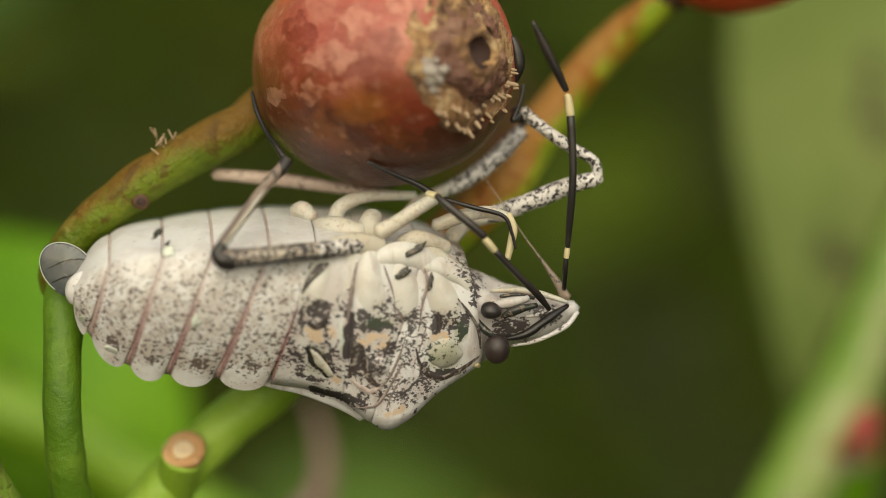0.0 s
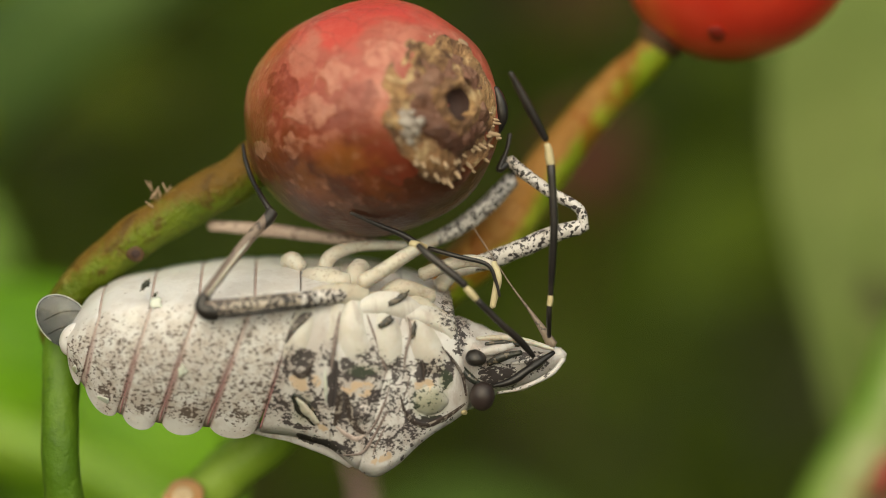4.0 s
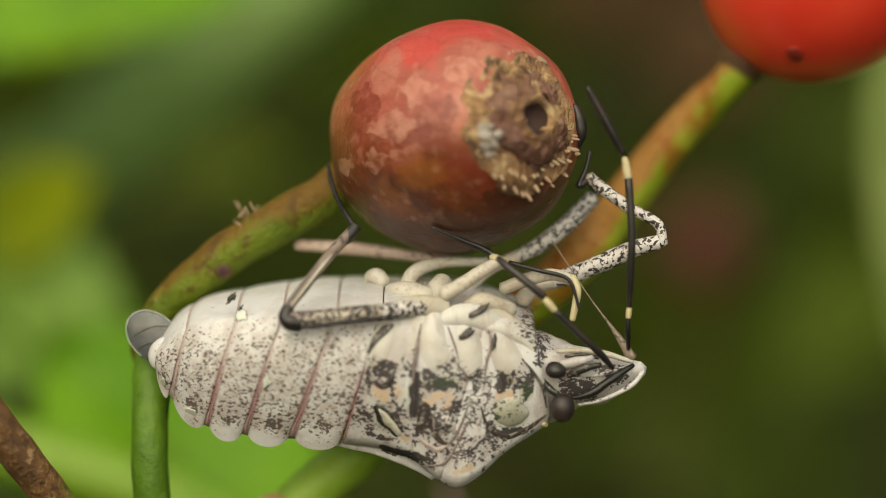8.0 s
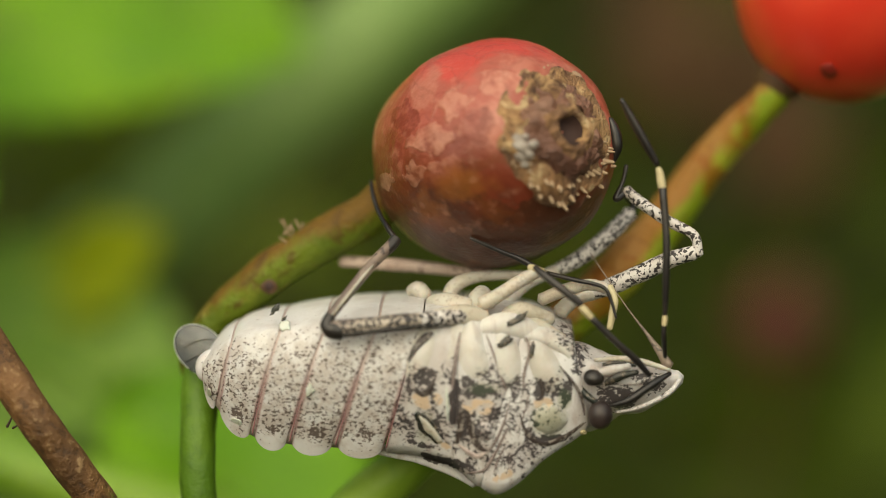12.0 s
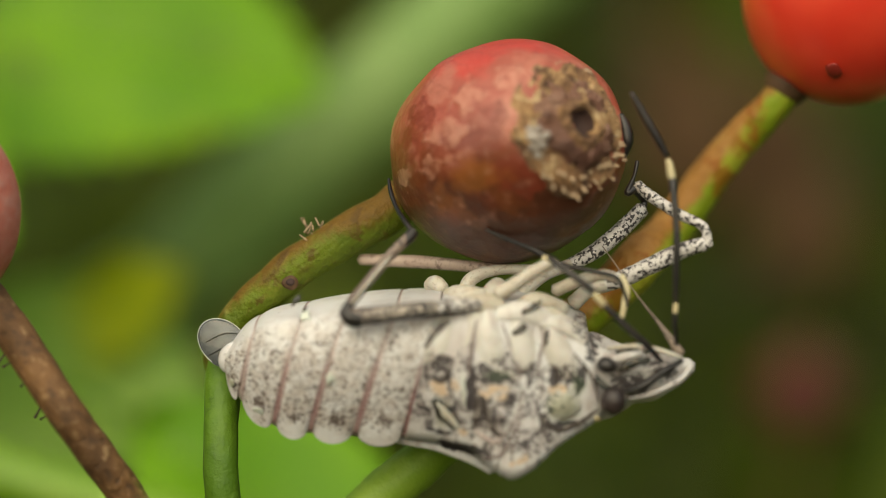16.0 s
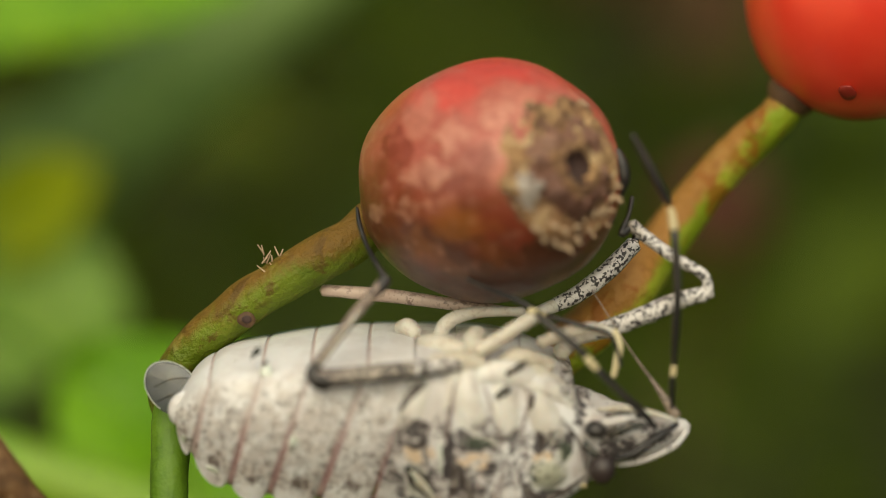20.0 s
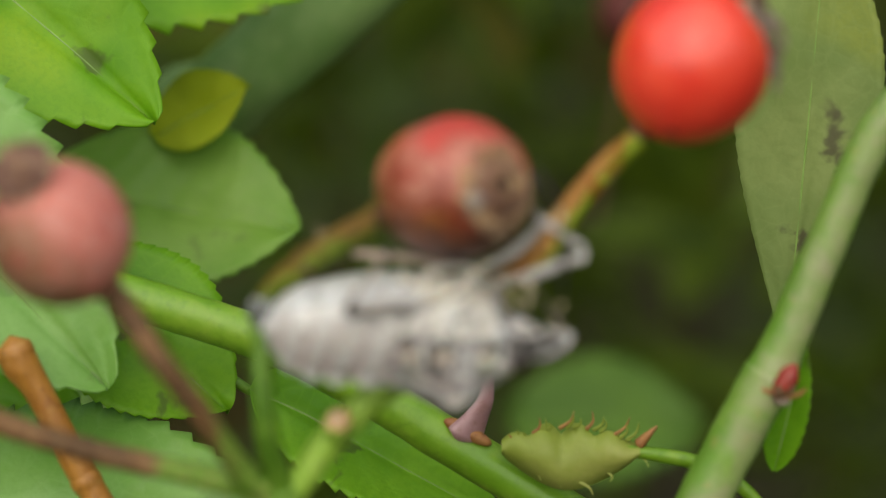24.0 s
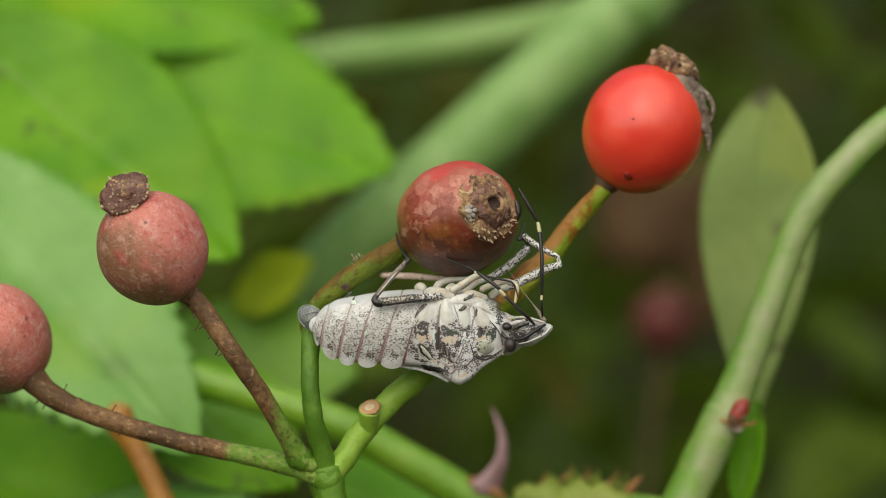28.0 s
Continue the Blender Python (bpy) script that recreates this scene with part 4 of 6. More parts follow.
def hip_red_thing():
    c = (9.11, 6.48, 5.44)
    ob = thing("rose_hip", P(*c), "ripe glossy orange-red rose hip with a dry brown crown", "rose hip", "rose hips")
    axis = Vector((2.0, -0.3, 4.0)).normalized()
    turn = hip_body(ob, axis, 4.02, 3.70, M_HIP_RED, lump=0.03)
    crown = part("crown", lathe([(3.45, 1.35), (3.80, 1.62), (4.15, 1.66), (4.60, 1.42), (4.92, 1.05), (5.02, 0.5), (4.82, 0.2)], turn, 64, 0.42, 1.5), M_CROWN, ob, "shrivelled brown crown")
    rng = random.Random(17)
    for k in range(22):
        a, r = rng.uniform(0, 6.28), rng.uniform(0.1, 1.5)
        q = turn @ Vector((r * math.cos(a), r * math.sin(a), 5.0 - 0.30 * r * r))
        s = rng.uniform(0.15, 0.38)
        part("crust", blob(q, (s, s * rng.uniform(0.5, 0.9), s * 0.6), turn, 0.7, 3, 12, 8), (M_CROWN_DARK, M_CROWN_DARK, M_CROWN)[k % 3], crown)
    warts(crown, turn, 34, 0.3, 1.6, lambda r: 4.95 - 0.25 * r, 11)
    # a dead sepal hangs from the crown over the skin
    s = [(2.0, -1.2, 3.5, 0.45), (2.75, -1.5, 2.5, 0.75), (3.30, -1.4, 1.5, 0.66), (3.66, -1.15, 0.5, 0.50), (3.90, -0.9, -0.6, 0.34), (3.92, -0.7, -1.5, 0.07)]
    part("sepal", tube(s, 40, 14, 0.6, 2.2, 0.35), M_SEPAL, ob, "curled dry grey sepal")
    s = [(3.0, -0.9, 2.9, 0.12), (3.90, -1.0, 1.9, 0.22), (4.25, -1.0, 1.1, 0.18), (4.05, -1.0, 0.2, 0.08)]
    part("sepal", tube(s, 24, 8, 0.3, 2.0, 0.4), M_SEPAL, ob, "curled dry grey sepal")
    part("spot", blob((-0.71, -3.71, 0.06), (0.10, 0.06, 0.03), axis_turn((-0.19, -0.98, 0.02)), 0.4, 3), M_BLEMISH, ob, "dark blemish on the skin")
    part("spot", blob((-1.01, -2.11, -3.16), (0.28, 0.32, 0.10), axis_turn((-0.26, -0.54, -0.80)), 0.6, 2.5), M_BLEMISH, ob, "dark blemish on the skin")
    return ob


def hip_dusty_thing(c, axis, long_r, wide_r, label, seed):
    ob = thing("rose_hip", P(*c), label, "rose hip", "rose hips")
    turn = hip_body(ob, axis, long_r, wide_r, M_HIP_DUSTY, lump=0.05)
    tilt = axis_turn(Vector(axis).normalized() + Vector((0, -0.75, 0)))
    c2 = turn @ Vector((0, 0, long_r + 0.05))
    crown = part("crown", lathe([(-0.9, 0.8), (-0.35, 0.95), (0.05, 1.38), (0.35, 1.52), (0.62, 1.42), (0.70, 1.05), (0.58, 0.75), (0.66, 0.4), (0.55, 0.1)], tilt, 56, 0.22, 1.7, centre=c2), M_CROWN_DARK, ob, "dark shrivelled button of a crown")
    rng = random.Random(seed + 5)
    for k in range(20):
        a, r = rng.uniform(0, 6.28), rng.uniform(0.1, 1.4)
        q = tilt @ Vector((r * math.cos(a), r * math.sin(a), 0.62 - 0.08 * r)) + c2
        s = rng.uniform(0.14, 0.34)
        part("crust", blob(q, (s, s * rng.uniform(0.5, 0.9), s * 0.55), tilt, 0.7, 3, 12, 8), (M_CROWN_DARK, M_CROWN, M_CROWN_DARK)[k % 3], crown)
    warts(crown, tilt, 46, 1.30, 1.52, lambda r: 0.36, seed, lean=1.3, centre=c2)
    warts(crown, tilt, 26, 0.3, 1.2, lambda r: 0.58, seed + 1, size=0.8, centre=c2)
    return ob


def hip_far(x, y, z, r):
    ob = thing("rose_hip", P(x, y, z), "red rose hip deep in the thicket, its skin coloured dim for shade", "rose hip", "rose hips")
    turn = hip_body(ob, (0.2, 0.5, 1), r * 1.05, r, M_HIP_DIM, lump=0.05)
    part("crown", lathe([(r * 0.85, 0.9), (r * 1.1, 1.1), (r * 1.25, 0.8), (r * 1.2, 0.2)], turn, 20, 0.2, 1.5), M_CROWN, ob)
    part("stalk", tube([(0, 0.2, -r * 0.9, 0.4), (-1, 3, -r - 6, 0.35), (-3, 10, -r - 18, 0.4)], 16, 8), M_STEM_BROWN, ob)
    return ob


# ---------------------------------------------------------------- the rose twig
def twig():
    o = (-10.3, 5.2, -15.4)

    def L(pts):
        return [(x - o[0], y - o[1], z - o[2], r) for x, y, z, r in pts]

    ob = thing("rose_twig", P(*o), "branched rose twig carrying four hips, green turning brown", "twig")
    part("stem", tube(L([(-10.35, 5.0, -15.0, 0.95), (-10.1, 5.2, -16.6, 0.85), (-9.75, 5.4, -18.5, 0.82), (-8.6, 6.0, -22.5, 0.85), (-5, 8, -34, 1.0), (4, 14, -70, 1.5)]), 60, 16, 0.08, 1.2), M_STEM_GREEN, ob, "green main stem")
    part("stalk", tube(L([(-10.3, 5.0, -15.2, 0.70)] + [(-10.60, 4.40, -14.06, 0.62), (-10.98, 3.30, -12.01, 0.57), (-11.15, 2.90, -9.98, 0.55), (-11.15, 3.20, -7.95, 0.54), (-11.12, 3.75, -6.75, 0.55)]), 46, 16, 0.10, 1.1), M_STEM_GREEN, ob, "green upright part of the stalk")
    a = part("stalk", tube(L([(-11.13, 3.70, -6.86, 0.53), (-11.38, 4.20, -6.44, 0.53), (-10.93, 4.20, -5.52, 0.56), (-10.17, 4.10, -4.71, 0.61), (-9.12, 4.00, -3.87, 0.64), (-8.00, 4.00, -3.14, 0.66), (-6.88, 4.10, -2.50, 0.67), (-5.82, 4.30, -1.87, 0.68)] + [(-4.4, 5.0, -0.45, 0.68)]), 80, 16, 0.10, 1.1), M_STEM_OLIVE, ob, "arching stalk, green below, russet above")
    part("scar", blob(tuple(Vector((-9.02, 3.26, -4.26)) - Vector(o)), (0.26, 0.12, 0.22), None, 0.4, 3), M_SCARDARK, a, "dark round scar")
    part("scar", blob(tuple(Vector((-9.00, 3.14, -4.24)) - Vector(o)), (0.13, 0.06, 0.11), None, 0.4, 3), M_HOLE, a)
    rng = random.Random(2)
    for k in range(12):
        b = Vector((-8.35 + rng.uniform(-0.5, 0.3), 3.7 + rng.uniform(-0.3, 0.3), -2.60 + rng.uniform(-0.35, 0.2))) - Vector(o)
        d = Vector((rng.uniform(-0.5, 0.3), rng.uniform(-0.4, 0.1), rng.uniform(0.3, 0.6))) * 0.5
        part("bristle", tube([(*b, 0.03), (*(b + d * 0.6), 0.025), (*(b + d), 0.018)], 6, 5), M_WART, a)
    part("stalk", tube(L([(-10.1, 5.2, -15.4, 0.76)] + [(-9.25, 5.20, -14.33, 0.74), (-8.28, 5.20, -12.89, 0.76), (-6.83, 5.20, -11.31, 0.76), (-5.00, 5.20, -9.75, 0.74), (-3.4, 5.26, -8.33, 0.73)]), 50, 16, 0.08, 1.2), M_STEM_BRIGHTENED, ob, "green lower stalk")
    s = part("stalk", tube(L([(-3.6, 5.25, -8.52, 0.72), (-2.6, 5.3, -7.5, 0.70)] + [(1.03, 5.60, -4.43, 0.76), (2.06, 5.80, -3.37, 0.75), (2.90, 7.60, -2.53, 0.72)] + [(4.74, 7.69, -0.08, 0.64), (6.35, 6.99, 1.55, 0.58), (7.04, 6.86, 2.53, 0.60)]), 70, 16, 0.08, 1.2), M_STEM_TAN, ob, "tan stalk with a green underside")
    part("collar", tube(L([(6.55, 6.95, 1.84, 0.55), (6.73, 6.92, 2.08, 0.74), (6.90, 6.89, 2.32, 0.78)]), 14, 18, 0.12, 2.2), M_SCARDARK, s, "blackish collar under the hip")
    c = part("stub", tube(L([(-7.9, 5.3, -12.8, 0.62), (-7.8, 4.7, -12.2, 0.62), (-7.70, 4.1, -11.55, 0.66)]), 14, 20, 0.06, 2, round_ends=False), M_STEM_BRIGHTENED, ob, "pruned side shoot")
    d = Vector((-0.10, -0.64, 0.76)).normalized()
    q = Vector((-7.69, 4.05, -11.43)) - Vector(o)
    part("cut_face", lathe([(-0.22, 0.60), (-0.04, 0.63), (0.02, 0.57), (-0.02, 0.40), (-0.03, 0.36)], axis_turn(d), 32, 0.12, 1.8, centre=q), M_CUT, c, "tan cut face of the wood")
    part("pith", lathe([(-0.06, 0.36), (0.02, 0.32), (0.03, 0.2), (0.0, 0.05)], axis_turn(d), 24, 0.04, 2, centre=q), M_PITH, c, "pale pith")
    # left-hand stalks
    b1 = part("stalk", tube(L([(-18.4, 0.7, -4.4, 0.78), (-17.75, 1.0, -5.1, 0.62), (-16.65, 0.6, -6.5, 0.58), (-15.4, 0.5, -8.35, 0.56), (-13.7, 1.8, -11.05, 0.55), (-12.65, 3.3, -13.1, 0.56), (-12.0, 4.3, -14.3, 0.66), (-11.2, 4.8, -14.9, 0.6)]), 80, 16, 0.09, 1.3), M_STALK_A, ob, "brown stalk, bristly under its hip")
    b2 = part("stalk", tube(L([(-28.6, 5.0, -9.1, 0.85), (-27.4, 5.0, -10.2, 0.74), (-25.8, 5.0, -11.1, 0.66), (-23.5, 5.0, -12.0, 0.60), (-21.3, 5.0, -12.7, 0.58), (-18.8, 5.0, -13.4, 0.58), (-16.3, 5.0, -13.95, 0.58), (-14.5, 5.0, -14.35, 0.62), (-12.6, 5.0, -14.8, 0.68), (-11.2, 5.1, -15.3, 0.72), (-10.3, 5.2, -15.7, 0.8)]), 110, 16, 0.09, 1.3), M_STALK_B, ob, "long stalk, brown turning green")
    part("node_ring", tube(L([(-12.35, 4.2, -14.0, 0.66), (-12.05, 4.35, -14.35, 0.76), (-11.7, 4.6, -14.65, 0.70)]), 12, 16, 0.14, 2), M_STEM_GREEN, ob, "swollen ring at the fork")
    part("node_ring", tube(L([(-10.75, 5.0, -15.35, 0.80), (-10.3, 5.0, -15.65, 0.92), (-9.95, 5.1, -15.9, 0.86)]), 12, 16, 0.1, 2), M_STEM_GREEN, ob)
    for stalk, n, p0, p1 in ((b1, 9, (-18.0, 0.9, -4.9), (-15.3, 1.9, -8.6)), (b2, 7, (-27.6, 5, -10.1), (-21, 5, -12.8))):
        for k in range(n):
            b = Vector(p0).lerp(Vector(p1), (k / n) ** 1.5) - Vector(o)
            d = Vector((rng.uniform(-0.8, 0.8), -0.6 + rng.uniform(-0.5, 0.5), rng.choice((-1, 1)) * rng.uniform(0.4, 1))).normalized()
            part("bristle", tube([(*(b + d * 0.45), 0.035), (*(b + d * 0.8), 0.03), (*(b + d * rng.uniform(0.9, 1.25)), 0.05)], 6, 5), M_HAIR, stalk)
    return ob


# ---------------------------------------------------------------- the shield bug
def knots(xs, ys):
    """A smooth curve through a few knots."""
    xs, ys = np.array(xs, float), np.array(ys, float)
    slope = np.gradient(ys, xs)

    def f(x):
        x = min(max(x, xs[0]), xs[-1])
        i = min(int(np.searchsorted(xs, x, "right")) - 1, len(xs) - 2)
        h = xs[i + 1] - xs[i]
        t = (x - xs[i]) / h
        a, b = ys[i], ys[i + 1]
        m0, m1 = slope[i] * h, slope[i + 1] * h
        return float((2 * t ** 3 - 3 * t ** 2 + 1) * a + (t ** 3 - 2 * t ** 2 + t) * m0 + (3 * t ** 2 - 2 * t ** 3) * b + (t ** 3 - t ** 2) * m1)
    return f


# outline of the body along its length: lateral margin, belly keel, far flank (heights, then depths)
Z_MARGIN = knots([-10.95, -10.45, -9.6, -8.2, -6.9, -5.7, -4.3, -3.3, -2.75, -2.2, -1.6, -0.8, 0.5, 1.0], [-7.05, -7.90, -8.62, -9.00, -9.10, -9.18, -9.30, -9.66, -10.10, -10.40, -10.15, -9.45, -8.60, -8.2])
Z_KEEL = knots([-10.95, -10.0, -8.2, -5.9, -3.5, -1.2, 0.76, 1.5], [-6.65, -5.95, -5.60, -5.40, -5.35, -5.60, -6.30, -6.6])
Z_FLANK = knots([-10.95, -10.4, -9.8, -8.2, -6.6, -4.0, -2.0, -0.65, 0.5, 1.5], [-6.50, -5.55, -5.12, -4.72, -4.48, -4.42, -4.50, -4.90, -5.50, -6.1])
Y_MARGIN = knots([-10.95, -9.5, -6, -2.2, 1.0], [1.9, 1.5, 1.25, 0.75, 1.3])
Y_KEEL = knots([-10.95, -9.5, -6, -2.0, 1.0], [1.6, 0.75, 0.35, 0.30, 0.9])
Y_FLANK = knots([-10.95, -9.5, -6, -2.2, 1.0], [2.6, 4.0, 5.0, 5.0, 4.0])


BULGE = knots([-10.95, -5.5, -4.0, -2.4, 1.0], [1.2, 1.2, 1.0, 0.55, 0.7])


def body_ring(s, shear, shrink=0.0):
    """One cross-section: points from the margin over the belly and the flank, and back over the wing side."""
    n = Vector((s, Y_MARGIN(s), Z_MARGIN(s)))
    e = s + shear
    k = Vector((s, Y_KEEL(e), Z_KEEL(e)))
    f = Vector((s, Y_FLANK(e), Z_FLANK(e)))
    size = (n - f).length
    pts = []
    for i in range(14):
        h = i / 14
        p = n.lerp(k, h) + Vector((0, -1, 0.1)) * (0.085 * size * 4 * h * (1 - h)) * BULGE(s)
        p.x += shear * h
        pts.append(p)
    for i in range(8):
        h = i / 8
        p = k.lerp(f, h) + Vector((0, -0.7, 0.75)) * (0.06 * size * 4 * h * (1 - h))
        p.x += shear
        pts.append(p)
    for i in range(10):
        h = i / 10
        p = f.lerp(n, h) + Vector((0, 0.95, -0.18)) * (0.13 * size * 4 * h * (1 - h))
        p.x += shear * (1 - h)
        pts.append(p)
    if shrink:
        c = sum(pts, Vector()) / len(pts)
        pts = [p + (c - p).normalized() * min(shrink, (c - p).length) for p in pts]
    return [p - BUG for p in pts]


def body_piece(a, b, shear_a, shear_b, n=10, shrink=0.0, dip=0.05, lobe=0.0):
    """The shell between two seams, slightly sunk along both; lobe: how far its margin bulges out."""
    bm = bmesh.new()
    rings = []
    for i in range(n + 1):
        u = i / n
        edge = min(u, 1 - u)
        sink = shrink + dip * (1 - min(edge * 5, 1.0)) ** 2
        pts = body_ring(a + (b - a) * u, shear_a + (shear_b - shear_a) * u, sink)
        if lobe:
            out = lobe * math.sqrt(max(1 - (2 * u - 1) ** 2, 0)) - lobe * 0.55
            for k, share in ((0, 1.0), (1, 0.55), (2, 0.2), (31, 0.8), (30, 0.4)):
                pts[k] += Vector((0, -0.10, -1)) * out * share
        rings.append([bm.verts.new(p * 0.001) for p in pts])
    m = len(rings[0])
    chart = bm.loops.layers.uv.new("plate_map")
    across = [k / 14 for k in range(14)] + [1 + (k - 14) / 8 for k in range(14, 22)] + [(32 - k) / 5 for k in range(22, 32)]
    for i, (x, y) in enumerate(zip(rings, rings[1:])):
        for k in range(m):
            f = bm.faces.new((x[k], x[(k + 1) % m], y[(k + 1) % m], y[k]))
            for loop, (du, q) in zip(f.loops, ((0, k), (0, (k + 1) % m), (1, (k + 1) % m), (1, k))):
                loop[chart].uv = ((i + du) / n, across[q])
        if lobe:
            bm.edges.get((x[0], y[0])).smooth = False
    bm.faces.new(rings[0])
    bm.faces.new(rings[-1])
    return bm


def body_skin(a, b, shear, n=70, sink=0.07):
    bm = bmesh.new()
    rings = [[bm.verts.new(p * 0.001) for p in body_ring(a + (b - a) * i / n, shear(a + (b - a) * i / n), sink)] for i in range(n + 1)]
    m = len(rings[0])
    for x, y in zip(rings, rings[1:]):
        for k in range(m):
            bm.faces.new((x[k], x[(k + 1) % m], y[(k + 1) % m], y[k]))
    bm.faces.new(rings[0])
    bm.faces.new(rings[-1])
    return bm


def on_belly(s, h, out=0.0, shear=0.0):
    """A place on the near half of the underside: h runs from the margin (0) to the keel (1)."""
    n = Vector((s, Y_MARGIN(s), Z_MARGIN(s)))
    k = Vector((s, Y_KEEL(s), Z_KEEL(s)))
    p = n.lerp(k, h) + Vector((0, -1, 0.1)) * (0.085 * 6.2 * 4 * h * (1 - h)) * BULGE(s)
    p.x += shear * h
    p.y -= out
    return p - BUG


def belly_depth(x, z):
    """How far back the near half of the underside lies at a place."""
    zn, zk = Z_MARGIN(x), Z_KEEL(x)
    h = min(max((z - zn) / (zk - zn), 0.0), 1.1)
    return Y_MARGIN(x) + (Y_KEEL(x) - Y_MARGIN(x)) * h - 0.085 * BULGE(x) * 4 * h * (1 - h) * 6.0


def petal(path, dome, sink=0.03):
    """A long low swelling that rises out of the underside and dies away again; path: rows of x, z and half width."""
    bm = bmesh.new()
    n, m = 22, 6
    rows = []
    pts = smooth_path(path, n + 1)
    for i, (x, z, w) in enumerate(pts):
        a, b = pts[max(i - 1, 0)], pts[min(i + 1, n)]
        d = Vector((b[0] - a[0], 0, b[1] - a[1])).normalized()
        side = Vector((d.z, 0, -d.x))
        up = math.sin(math.pi * min(0.12 + 0.88 * i / n, 1.0)) ** 0.7
        row = []
        for k in range(-m, m + 1):
            v = k / m
            q = Vector((x, 0, z)) + side * w * v
            row.append(bm.verts.new((Vector((q.x, belly_depth(q.x, q.z) - dome * up * (1 - abs(v) ** 2.4) + sink, q.z)) - BUG) * 0.001))
        rows.append(row)
    for p, q in zip(rows, rows[1:]):
        for k in range(2 * m):
            bm.faces.new((p[k], p[k + 1], q[k + 1], q[k]))
    return bm


def patch(x, z, rx, rz, turn, dome, jag, taper=0.0, lift=0.03):
    """A thin domed plate or stain with an uneven outline that lies on the near half of the underside."""
    bm = bmesh.new()
    c, s = math.cos(radians(turn)), math.sin(radians(turn))

    def place(u, a):
        grow = u * (1 + jag * (noise.noise((x * 3 + math.cos(a) * 1.6, z * 3, math.sin(a) * 1.6)) + 0.6 * noise.noise((x + math.cos(a) * 4, z, math.sin(a) * 4))))
        dx, dz = rx * grow * math.cos(a) * (1 - taper * math.sin(a)), rz * grow * math.sin(a)
        px, pz = x + dx * c + dz * s, z - dx * s + dz * c
        return Vector((px, belly_depth(px, pz) - lift - dome * (1 - u * u) + (0.08 if u == 1 else 0.0), pz)) - BUG

    n = 28
    mid = bm.verts.new(place(0, 0) * 0.001)
    rings = [[bm.verts.new(place(u, 2 * math.pi * k / n) * 0.001) for k in range(n)] for u in (0.35, 0.7, 0.92, 1.0)]
    for k in range(n):
        bm.faces.new((mid, rings[0][k], rings[0][(k + 1) % n]))
        for p, q in zip(rings, rings[1:]):
            bm.faces.new((p[k], q[k], q[(k + 1) % n], p[(k + 1) % n]))
    bm.faces.new(rings[-1])
    return bm


